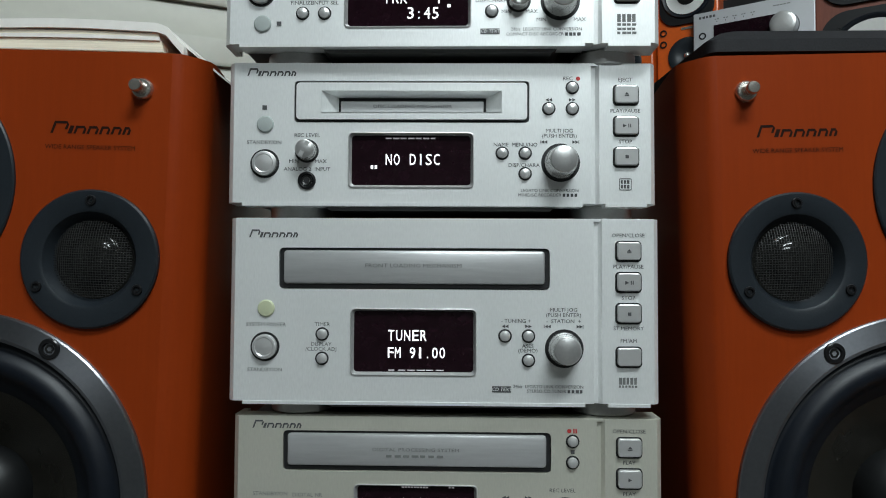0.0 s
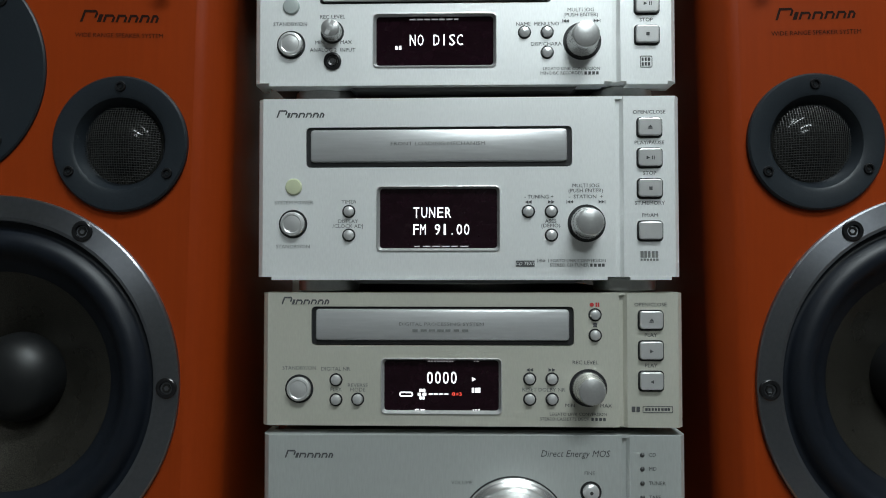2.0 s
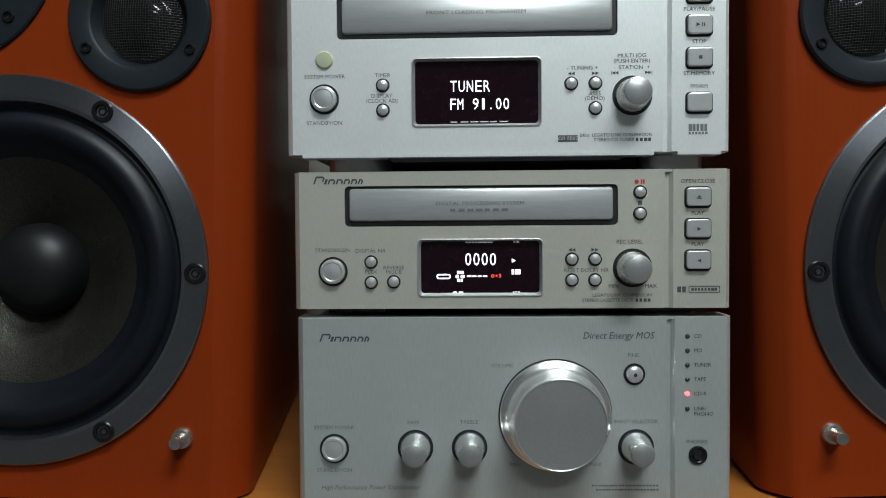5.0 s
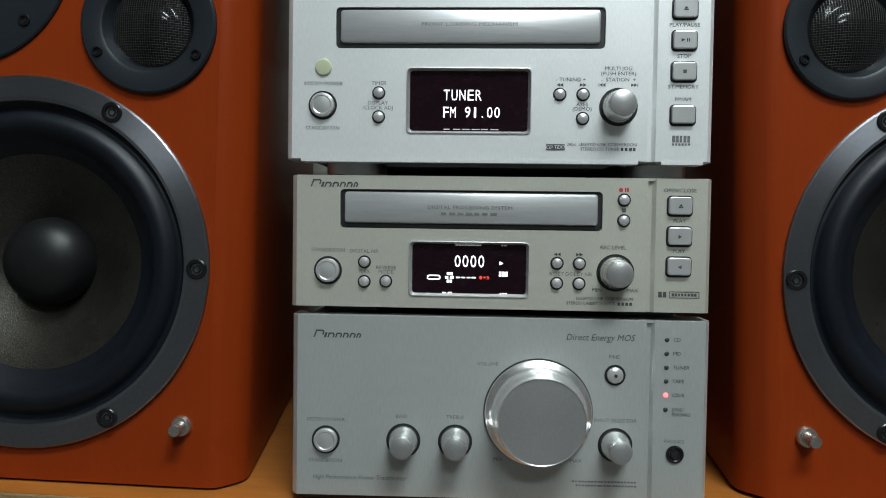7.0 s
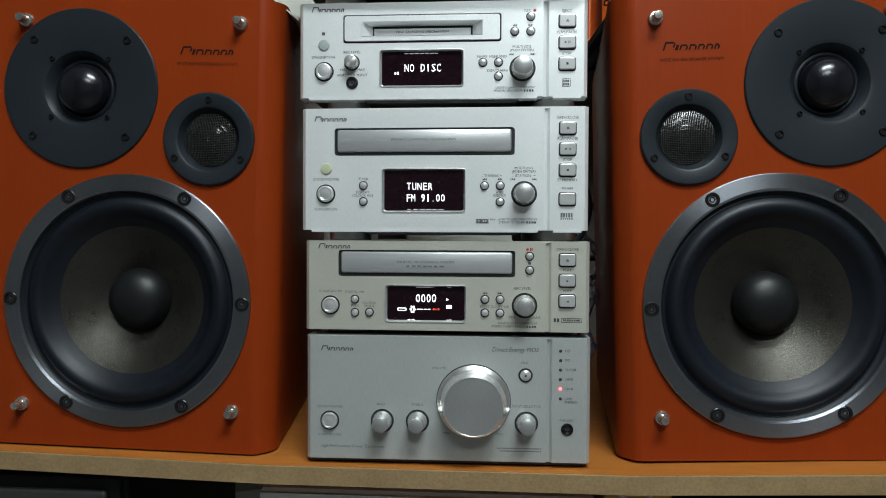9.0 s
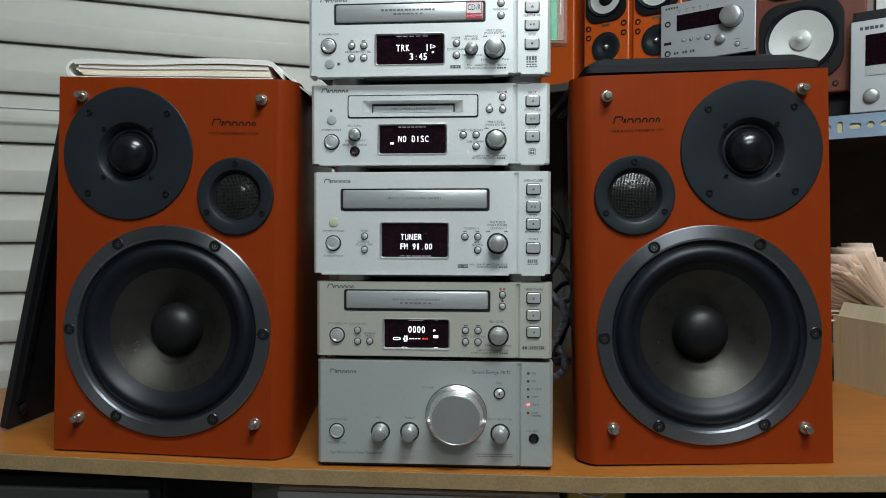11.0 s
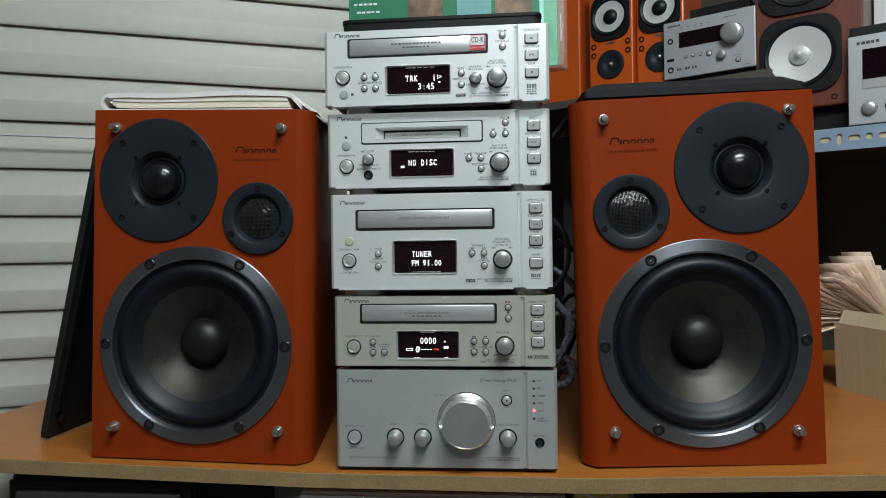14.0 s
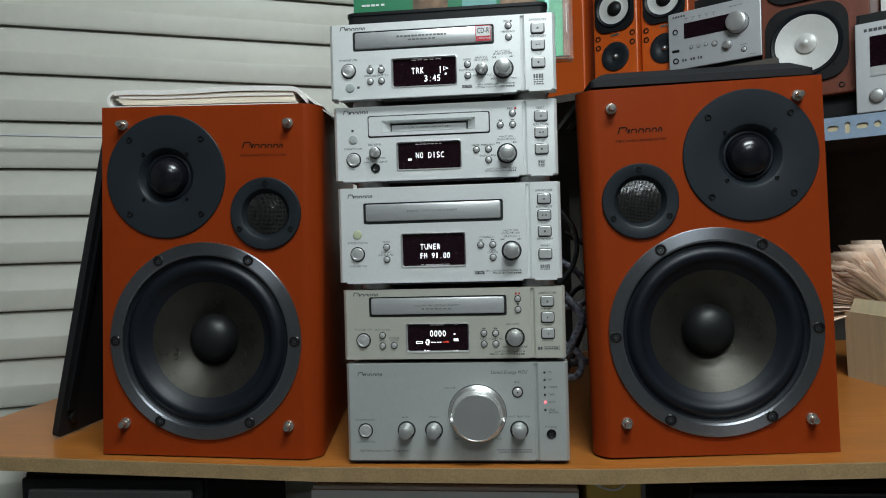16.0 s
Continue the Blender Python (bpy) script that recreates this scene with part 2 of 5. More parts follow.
def lathe(profile, cx=0.0, cz=0.0, seg=48, bm=None):
    """Turns (radius, y) round the y axis through (cx, cz)."""
    bm = bm or bmesh.new()
    rings = []
    for r, y in profile:
        if r < 1e-6:
            rings.append([bm.verts.new((cx, y, cz))])
        else:
            rings.append([bm.verts.new((cx + r * math.cos(2 * math.pi * i / seg), y, cz + r * math.sin(2 * math.pi * i / seg))) for i in range(seg)])
    for a, b in zip(rings, rings[1:]):
        for i in range(seg):
            j = (i + 1) % seg
            if len(a) == 1 and len(b) == 1:
                continue
            if len(a) == 1:
                bm.faces.new((a[0], b[j], b[i]))
            elif len(b) == 1:
                bm.faces.new((a[i], a[j], b[0]))
            else:
                bm.faces.new((a[i], a[j], b[j], b[i]))
    return bm


def holed_outline(loops, y0, y1, bm=None):
    bm = bm or bmesh.new()
    edges = []
    rims = []
    for pts in loops:
        vs = [bm.verts.new((x, y0, z)) for x, z in pts]
        rims.append(vs)
        edges += [bm.edges.new((vs[i], vs[(i + 1) % len(vs)])) for i in range(len(vs))]
    bmesh.ops.triangle_fill(bm, use_beauty=True, use_dissolve=False, edges=edges, normal=(0, -1, 0))
    for vs in rims:
        back = [bm.verts.new((v.co.x, y1, v.co.z)) for v in vs]
        n = len(vs)
        for i in range(n):
            bm.faces.new((vs[i], vs[(i + 1) % n], back[(i + 1) % n], back[i]))
    return bm


def circle(cx, cz, r, n=64):
    return [(cx + r * math.cos(2 * math.pi * i / n), cz + r * math.sin(2 * math.pi * i / n)) for i in range(n)]


TEXTS = {}


def lettering(words, x, z, size, mat, parent, y=-0.00015, align="CENTER", shear=0.0, squeeze=1.0, name="lettering", bold=0.0, width=0.0):
    """Words on a front; size is the height of a capital."""
    key = (words, align, shear, bold)
    if key not in TEXTS:
        cu = bpy.data.curves.new("lettering", "FONT")
        cu.body, cu.align_x, cu.align_y, cu.shear, cu.resolution_u = words, align, "CENTER", shear, 2
        cu.offset = bold
        ob = new("lettering", cu)
        me = bpy.data.meshes.new_from_object(ob.evaluated_get(bpy.context.evaluated_depsgraph_get()))
        bpy.data.objects.remove(ob)
        bpy.data.curves.remove(cu)
        TEXTS[key] = me
    me = TEXTS[key].copy()
    me.name = name
    s = size / 0.70
    if width:
        xs = [v.co.x for v in me.vertices]
        squeeze = width / (s * (max(xs) - min(xs)))
    me.transform(Matrix.Translation((x, y, z)) @ Matrix.Diagonal((s * squeeze, s, s, 1)) @ Matrix.Rotation(radians(90), 4, "X"))
    me.materials.clear()
    me.materials.append(mat)
    ob = new(name, me)
    ob.parent = parent
    return ob


def bars(x, z, w, h, mat, parent, y=-0.00015, pieces=6, name="print_bar"):
    """Illegible print: short plain bars of its size."""
    bm = bmesh.new()
    rng = random.Random(int(abs(x * 1e5) + abs(z * 1e4)))
    at = x - w / 2
    step = w / pieces
    for i in range(pieces):
        ww = step * rng.uniform(0.6, 0.88)
        add_box(bm, at, at + ww, y, y + 0.0001, z - h / 2, z + h / 2)
        at += step
    return part(name, bm, mat, parent)


def display_text(words, x, z, size, parent, width, y=0.0016):
    """Glowing characters of one display line, all at the same pitch."""
    pitch = width / (len(words) - 0.24)
    for i, c in enumerate(words):
        if c != " ":
            cx = x - width / 2 + pitch * (i + 0.38)
            lettering(c, cx, z, size, VFD, parent, y=y, name="display_character", width=pitch * (0.15 if c in ".:" else 0.17 if c == "I" else 0.30 if c == "1" else 0.76))


def logo_mark(x, z, w, h, mat, parent, y=-0.0002):
    """A maker's mark as a row of slanted plain strokes and arches."""
    widths = (0.19, 0.05, 0.14, 0.13, 0.12, 0.12, 0.09)
    at, k, z0 = x - w / 2, 0.35, z - h / 2
    for i, f in enumerate(widths):
        ww, hh = f * w, h if i == 0 else h * 0.64
        t, c = h * 0.20, h * 0.26
        low = z0 + (hh * 0.34 if i == 0 else 0)
        # one closed outline: an arch with two feet, the first stroke taller
        out = [(at, z0), (at + t, z0), (at + t, z0 + hh - t), (at + ww - t, z0 + hh - t), (at + ww - t, low), (at + ww, low), (at + ww, z0 + hh - c), (at + ww - c, z0 + hh), (at, z0 + hh)]
        if i == 1:
            out = [(at, z0), (at + ww, z0), (at + ww, z0 + hh), (at, z0 + hh)]
        part("maker_mark", holed_outline([[(px + (pz - z0) * k, pz) for px, pz in out]], y, y + 0.0001), mat, parent)
        at += ww + 0.022 * w


def triangle(x, z, s, mat, parent, way, y=-0.0002, name="symbol"):
    bm = bmesh.new()
    sets = {"play": [[(-.5, -.5), (.5, 0), (-.5, .5)]], "back": [[(.5, -.5), (.5, .5), (-.5, 0)]],
            "eject": [[(-.6, -.05), (.6, -.05), (0, .6)], [(-.6, -.45), (.6, -.45), (.6, -.2), (-.6, -.2)]],
            "stop": [[(-.45, -.45), (.45, -.45), (.45, .45), (-.45, .45)]],
            "pause": [[(-1.1, -.5), (-.1, 0), (-1.1, .5)], [(.35, -.5), (.6, -.5), (.6, .5), (.35, .5)], [(.85, -.5), (1.1, -.5), (1.1, .5), (.85, .5)]],
            "rew": [[(0, -.45), (0, .45), (-.9, 0)], [(.9, -.45), (.9, .45), (0, 0)]],
            "fwd": [[(0, -.45), (.9, 0), (0, .45)], [(-.9, -.45), (0, 0), (-.9, .45)]],
            "prev": [[(0, -.45), (0, .45), (-.8, 0)], [(.8, -.45), (.8, .45), (0, 0)], [(-1, -.45), (-.85, -.45), (-.85, .45), (-1, .45)]],
            "next": [[(0, -.45), (.8, 0), (0, .45)], [(-.8, -.45), (0, 0), (-.8, .45)], [(.85, -.45), (1, -.45), (1, .45), (.85, .45)]],
            "open": [[(-.6, -.5), (.6, 0), (.4, 0), (-.45, -.35)], [(.6, 0), (-.6, .5), (-.45, .35), (.4, 0)], [(-.6, -.5), (-.45, -.35), (-.45, .35), (-.6, .5)]]}
    for poly in sets[way]:
        bm.faces.new([bm.verts.new((x + px * s, y, z + pz * s)) for px, pz in poly])
    return part(name, bm, mat, parent)

# ---- setting ----
def setting(name, bm, mat, label, category):
    return tagged(part(name, bm, mat, None), label, category, kind="structure")


setting("floor", box(-1.6, 2.2, -2.6, 2.0, -0.80, -0.75), FLOOR, "grey tiled floor under the table", "floor")
setting("ceiling", box(-1.6, 2.2, -2.6, 2.0, 1.66, 1.72), CEIL, "white painted ceiling", "ceiling")
setting("wall_south", box(-1.6, 2.2, -2.7, -2.6, -0.75, 1.66), PAINT, "plain painted wall behind the camera", "wall")
setting("wall_east", box(2.2, 2.3, -2.6, 2.0, -0.75, 1.66), PAINT, "plain painted side wall", "wall")
setting("wall_west", box(-1.7, -1.6, -2.6, 2.0, -0.75, 1.66), PAINT, "plain painted side wall", "wall")
setting("wall_north", box(-1.6, 2.2, 1.9, 2.0, -0.75, 1.66), DARKWALL, "dark wall behind the shelves", "wall")


def siding_wall():
    """Lapped cream boards with a rolled lip at each lower edge."""
    base = thing("wall_siding", pose(-0.60, 0.28, 0.5475, 0, 0, 23), "cream horizontal metal siding with dark lap joints", "wall", kind="structure")
    pitch, length = 0.069, 0.72
    prof = [(0.003, 0.0015), (-0.0035, 0.0005), (-0.0045, 0.002), (-0.0046, 0.005), (-0.0062, 0.029), (-0.0055, 0.032), (-0.0008, 0.037), (0.0015, 0.067), (0.004, 0.069), (0.020, 0.069), (0.020, 0.0), (0.006, 0.0)]
    bm = bmesh.new()
    a = [bm.verts.new((-0.4, y, z)) for y, z in prof]
    b = [bm.verts.new((length, y, z)) for y, z in prof]
    bm.faces.new(a), bm.faces.new(b[::-1])
    for i in range(len(prof)):
        bm.faces.new((a[i], b[i], b[(i + 1) % len(prof)], a[(i + 1) % len(prof)]))
    first = part("board", bm, SIDING, base)
    smooth(first, 40)
    first.location = (0, 0, -18 * pitch)
    for i in range(1, 34):
        o = first.copy()
        scene.collection.objects.link(o)
        o.location = (0, 0, (i - 18) * pitch)
    return base


siding_wall()
# the table
desk = thing("table", pose(0, 0, 0), "orange-brown laminate table top with a raw chipboard front edge", "table")


def sag(x):
    """Height of the board, which sags: flat under the stack, rising to both ends."""
    return (0.034 if x > 0 else 0.0245) * max(0.0, abs(x) - 0.14) - 0.0045


def sagging(outlines, z0, z1):
    bm = bmesh.new()
    for pts in outlines:
        prism_z(pts, z0, z1, bm)
    bmesh.ops.remove_doubles(bm, verts=bm.verts, dist=0.0001)
    inner = [f for f in bm.faces if abs(f.normal.x) > 0.9 and abs(abs(f.calc_center_median().x) - 0.14) < 0.001]
    bmesh.ops.delete(bm, geom=inner, context="FACES_ONLY")
    for v in bm.verts:
        v.co.z += sag(v.co.x)
    return bm


part("table_top", sagging([[(-0.602, -0.003), (-0.14, -0.003), (-0.14, 0.458), (-0.602, 0.262)],
                           [(-0.14, -0.003), (0.14, -0.003), (0.14, 0.70), (0.09, 0.70), (0.065, 0.545), (-0.14, 0.458)],
                           [(0.14, -0.003), (1.0, -0.003), (1.0, 0.70), (0.14, 0.70)]], -0.0145, 0.0), TABLE, desk)
part("edge", sagging([[(-0.602, -0.0055), (-0.14, -0.0055), (-0.14, -0.003), (-0.602, -0.003)],
                      [(-0.14, -0.0055), (0.14, -0.0055), (0.14, -0.003), (-0.14, -0.003)],
                      [(0.14, -0.0055), (1.0, -0.0055), (1.0, -0.003), (0.14, -0.003)]], -0.0143, -0.0004), CHIP, desk, "raw chipboard edge")
for x, y0, y1 in ((-0.455, 0.275, 0.312), (0.95, 0.02, 0.68)):
    part("leg", box(x - 0.02, x + 0.02, y0, y1, -0.75, sag(x) - 0.0150), CHIP, desk)

# ---- loudspeakers ----
def bolt(name, cx, cz, r, y, parent):
    o = smooth(part(name, lathe([(r, y + 0.001), (r, y - 0.0006), (r * .9, y - 0.0011), (r * .62, y - 0.0011), (r * .55, y - 0.0002), (r * .5, y + .0006)], cx, cz, 20), SCREW, parent))
    smooth(part("socket", lathe([(r * .5, y + .0004), (r * .42, y - .0004), (r * .28, y - .0004), (r * .2, y + .0005), (0, y + .0005)], cx, cz, 6), SOCKET, o))
    return o


def loudspeaker(m, side, turn, label):
    """side: -1 for the cabinet whose rounded edge is on its +x side, 1 for the other. x = side * u, u from the inner lower peg outwards."""
    s = side
    m = m @ Matrix.Translation((s * 0.0843, 0, 0.1885)) @ pose(0, 0, 0, 0, -1.45 * s, 0) @ Matrix.Translation((-s * 0.0843, 0, -0.1885))
    sp = thing("loudspeaker", m, label, "loudspeaker", "pair of wooden loudspeakers")
    B, H, U1, U0, D = -0.0014, 0.3630, 0.1962, -0.019, 0.325
    # plan of the cabinet, with the big rounded inner edge
    plan = [(U1, 0.0), (U0, 0.0)]
    plan += [(U0 - 0.0035, 0.0006), (U0 - 0.0065, 0.0024), (U0 - 0.0130, 0.0098), (U0 - 0.0158, 0.0140), (U0 - 0.0168, 0.0200)]
    plan += [(U0 + 0.022, D), (U1, D)]
    bm = bmesh.new()
    pts = [(s * u, y) for u, y in plan]
    lo = [bm.verts.new((x, y, B + 0.0015)) for x, y in pts]
    hi = [bm.verts.new((x, y, H)) for x, y in pts]
    bm.faces.new(lo), bm.faces.new(hi[::-1])
    for i in range(1, len(pts)):
        j = (i + 1) % len(pts)
        bm.faces.new((lo[i], lo[j], hi[j], hi[i]))
    smooth(part("cabinet", bm, WOOD, sp), 40)
    wu, wv, tu, tv, su, sv = s * 0.0847, 0.1199, s * 0.1262, 0.2899, s * 0.0196, 0.2512
    front = holed_outline([[(s * U0, B + 0.0015), (s * U1, B + 0.0015), (s * U1, H), (s * U0, H)], circle(wu, wv, 0.0995), circle(tu, tv, 0.062), circle(su, sv, 0.0355)], 0.0, 0.004)
    part("baffle", front, WOOD, sp)
    part("base_strip", box(min(s * U1, s * (U0 + 0.024)), max(s * U1, s * (U0 + 0.024)), 0.004, D - 0.01, B, B + 0.0015), GAP, sp, "thin dark felt base")
    # woofer
    w = smooth(part("woofer", lathe([(0.102, 0.0), (0.102, -0.0022), (0.1012, -0.003), (0.0905, -0.0036), (0.0885, -0.0026), (0.0875, 0.004)], wu, wv, 96), RING, sp, "grey metal mounting ring"), 25)
    smooth(part("surround", lathe([(0.0885, 0.0005), (0.0860, 0.0025), (0.0845, 0.0025), (0.0835, 0.0012), (0.081, -0.0020), (0.078, -0.0036), (0.0745, -0.0034), (0.0715, -0.0016), (0.069, 0.0014), (0.0655, 0.0044), (0.0590, 0.0082)], wu, wv, 96), RUBBER, w, "black rubber surround"), 60)
    smooth(part("cone", lathe([(0.0605, 0.0071), (0.055, 0.0099), (0.048, 0.0136), (0.040, 0.0178), (0.032, 0.0220), (0.0240, 0.0258)], wu, wv, 96), CONE, w, "grey-brown woven cone"), 60)
    smooth(part("dust_cap", lathe([(0.0256, 0.0252), (0.0252, 0.0195), (0.0232, 0.0135), (0.019, 0.0086), (0.0135, 0.0055), (0.007, 0.0038), (0, 0.0032)], wu, wv, 64), CAP, w, "black dust cap"), 60)
    for i in range(6):
        a = radians(60 * i) + turn
        bolt("bolt", wu + 0.0958 * math.cos(a), wv + 0.0958 * math.sin(a), 0.0056, -0.0034, w)
    # tweeter
    t = smooth(part("tweeter", lathe([(0.0640, 0.0), (0.0640, -0.0012), (0.0632, -0.0020), (0.0330, -0.0020), (0.0300, -0.0012), (0.0268, 0.0022), (0.0245, 0.0065), (0.0235, 0.0085)], tu, tv, 80), PLATE, sp, "dark flat tweeter plate"), 30)
    smooth(part("dome_ring", lathe([(0.0250, 0.0062), (0.0240, 0.0050), (0.0225, 0.0046), (0.0212, 0.0052), (0.0206, 0.0070)], tu, tv, 64), RUBBER, t), 60)
    smooth(part("dome", lathe([(0.0210, 0.0072), (0.0204, 0.0030), (0.0186, -0.0015), (0.0155, -0.0054), (0.011, -0.0083), (0.006, -0.0099), (0, -0.0104)], tu, tv, 64), DOME, t, "glossy black dome"), 60)
    for i in range(4):
        a = radians(45 + 90 * i) - turn * s * 0.3
        bolt("bolt", tu + 0.0545 * math.cos(a), tv + 0.0545 * math.sin(a), 0.0033, -0.0019, t)
        bolt("bolt", tu + 0.0330 * math.cos(a), tv + 0.0330 * math.sin(a), 0.0020, -0.0019, t)
    # super tweeter behind a wire mesh
    q = smooth(part("super_tweeter", lathe([(0.0370, 0.0), (0.0370, -0.0020), (0.0360, -0.0030), (0.0270, -0.0030), (0.0252, -0.0022), (0.0226, 0.0022), (0.0214, 0.0046)], su, sv, 64), PLATE, sp, "dark round super tweeter plate"), 30)
    smooth(part("dome", lathe([(0.0222, 0.0048), (0.0150, 0.0044), (0.0132, 0.0034), (0.0120, 0.0014), (0.0095, -0.0002), (0.0055, -0.0012), (0, -0.0015)], su, sv, 48), FOIL, q, "dark shiny dome"), 60)
    wires = bmesh.new()
    R, n = 0.0213, 32
    for k in range(2):
        for i in range(1, n):
            c = -R + 2 * R * i / n
            half = math.sqrt(R * R - c * c)
            prev = None
            for j in range(9):
                d = -half + 2 * half * j / 8
                y = 0.0016 - 0.0050 * (1 - (c * c + d * d) / (R * R))
                wd = 0.00016
                pa = (c - wd, d) if k == 0 else (d, c - wd)
                pb = (c + wd, d) if k == 0 else (d, c + wd)
                cur = (wires.verts.new((su + pa[0], y, sv + pa[1])), wires.verts.new((su + pb[0], y, sv + pb[1])))
                if prev:
                    wires.faces.new((prev[0], prev[1], cur[1], cur[0]))
                prev = cur
    part("wire_mesh", wires, WIRE, q, "fine grey wire mesh")
    for i in range(3):
        a = radians(90 + 120 * i)
        bolt("bolt", su + 0.0310 * math.cos(a), sv + 0.0310 * math.sin(a), 0.0029, -0.0029, q)
    # grille pegs
    for u, v in ((-0.0040, 0.3430), (0.1726, 0.3440), (-0.0040, 0.0340), (0.1710, 0.0330)):
        smooth(part("grille_peg", lathe([(0.0058, 0.0005), (0.0058, -0.0016), (0.0050, -0.0028), (0.0036, -0.0030), (0.0033, -0.0080), (0.0036, -0.0092), (0.0030, -0.0105), (0, -0.0108)], s * u, v, 20), PEG, sp, "nickel grille peg"), 40)
    logo_mark(s * 0.0230, 0.3215, 0.044, 0.0066, LOGOINK, sp)
    lettering("WIDE RANGE SPEAKER SYSTEM", s * 0.0230, 0.3108, 0.0024, LOGOINK, sp, squeeze=1.02)
    return sp


loudspeaker(pose(-0.1740, 0.0130, 0, 0, 0, 0.6), -1, 0.008, "cherry-veneered loudspeaker with silver-ringed woofer under a paper pile")
loudspeaker(pose(0.1656, 0.0223, 0.0006, 0, 0, 1.5), 1, 0.008, "cherry-veneered loudspeaker with its black grille laid on top")

# ---- the stack of audio units ----
def small_button(u, x, z, r=0.0027, name="button"):
    o = smooth(part("button_ring", lathe([(r * 1.28, 0.0002), (r * 1.28, -0.0002), (r * 1.0, -0.0002), (r * 1.0, 0.0006)], x, z, 20), GAP, u))
    smooth(part(name, lathe([(r * .97, 0.0005), (r * .97, -0.0012), (r * .85, -0.0018), (r * .4, -0.0022), (0, -0.0023)], x, z, 20), BUTTON, u), 40)


def power_button(u, x, z, r=0.0062):
    smooth(part("button_ring", lathe([(r * 1.2, 0.0002), (r * 1.2, -0.0003), (r * 1.02, -0.0003), (r * 1.02, 0.0008)], x, z, 32), GAP, u))
    smooth(part("power_button", lathe([(r, 0.0006), (r, -0.0020), (r * .93, -0.0027), (r * .78, -0.0029), (r * .70, -0.0026), (r * .3, -0.0030), (0, -0.0031)], x, z, 40), BUTTON, u), 30)


def knob(u, x, z, r, depth, name="knob", ring=1.17, face=0.8, body=None):
    smooth(part("knob_ring", lathe([(r * ring, 0.0003), (r * ring, -0.0003), (r * 1.0, -0.0003), (r * 1.0, 0.0012)], x, z, 40), GAP, u))
    k = smooth(part(name, lathe([(r, 0.001), (r, -depth * .16), (r * .95, -depth * .24), (r * .90, -depth * .40), (r * (face + .05), -depth * .92), (r * face, -depth)], x, z, 48), body or KNOBSIDE, u, "tapered silver knob"), 35)
    smooth(part("knob_face", lathe([(r * face, -depth), (r * face * .94, -depth - .0005), (r * face * .7, -depth - .0010), (r * face * .35, -depth - .0013), (0, -depth - .0014)], x, z, 48), KNOBFACE, k), 30)
    return k


def square_button(u, x, z, symbol, w=0.0117, h=0.0090):
    part("button_ring", prism_y(round_rect(x - w / 2 - .0008, x + w / 2 + .0008, z - h / 2 - .0011, z + h / 2 + .0007, .0022), -0.00025, 0.001), GAP, u)
    b = smooth(part("button", prism_y(round_rect(x - w / 2, x + w / 2, z - h / 2, z + h / 2, .0016), -0.0022, 0.0, bevel=0.0005), BUTTON, u), 12)
    if symbol:
        triangle(x, z - .0003, 0.0019, INK, b, symbol, y=-0.00235)


def display(u, x0, x1, z0, z1):
    bm = bmesh.new()
    loops = []
    for inset, y in ((0.0, 0.0002), (0.0001, -0.0005), (0.0005, -0.0006), (0.0017, 0.0018)):
        loops.append([bm.verts.new((px, y, pz)) for px, pz in round_rect(x0 + inset, x1 - inset, z0 + inset, z1 - inset * 0.8, 0.0024 - inset * 0.4)])
    for a, b in zip(loops, loops[1:]):
        for i in range(len(a)):
            bm.faces.new((a[i], a[(i + 1) % len(a)], b[(i + 1) % len(b)], b[i]))
    smooth(part("display_rim", bm, BUTTON, u, "bright bevelled display rim"), 25)
    return part("display", box(x0 + .0012, x1 - .0012, 0.0018, 0.004, z0 + .001, z1 - .0008), SCREEN, u, "dark glass display with white glowing characters")


def feet(u, z):
    for x, y in ((-0.076, 0.024), (0.086, 0.024), (-0.076, 0.25), (0.086, 0.25)):
        bm = bmesh.new()
        r = 0.0165
        prof = [(r * .96, -z), (r, -z + .0006), (r, -.0012), (r * .92, 0.0002)]
        rings = [[bm.verts.new((x + q * math.cos(2 * math.pi * i / 32), y + q * math.sin(2 * math.pi * i / 32), h)) for i in range(32)] for q, h in prof]
        bm.faces.new(rings[0])
        for a, b in zip(rings, rings[1:]):
            for i in range(32):
                bm.faces.new((a[i], a[(i + 1) % 32], b[(i + 1) % 32], b[i]))
        bm.faces.new(rings[-1])
        smooth(part("foot", bm, KNOBFACE, u, "round silver foot"), 40)


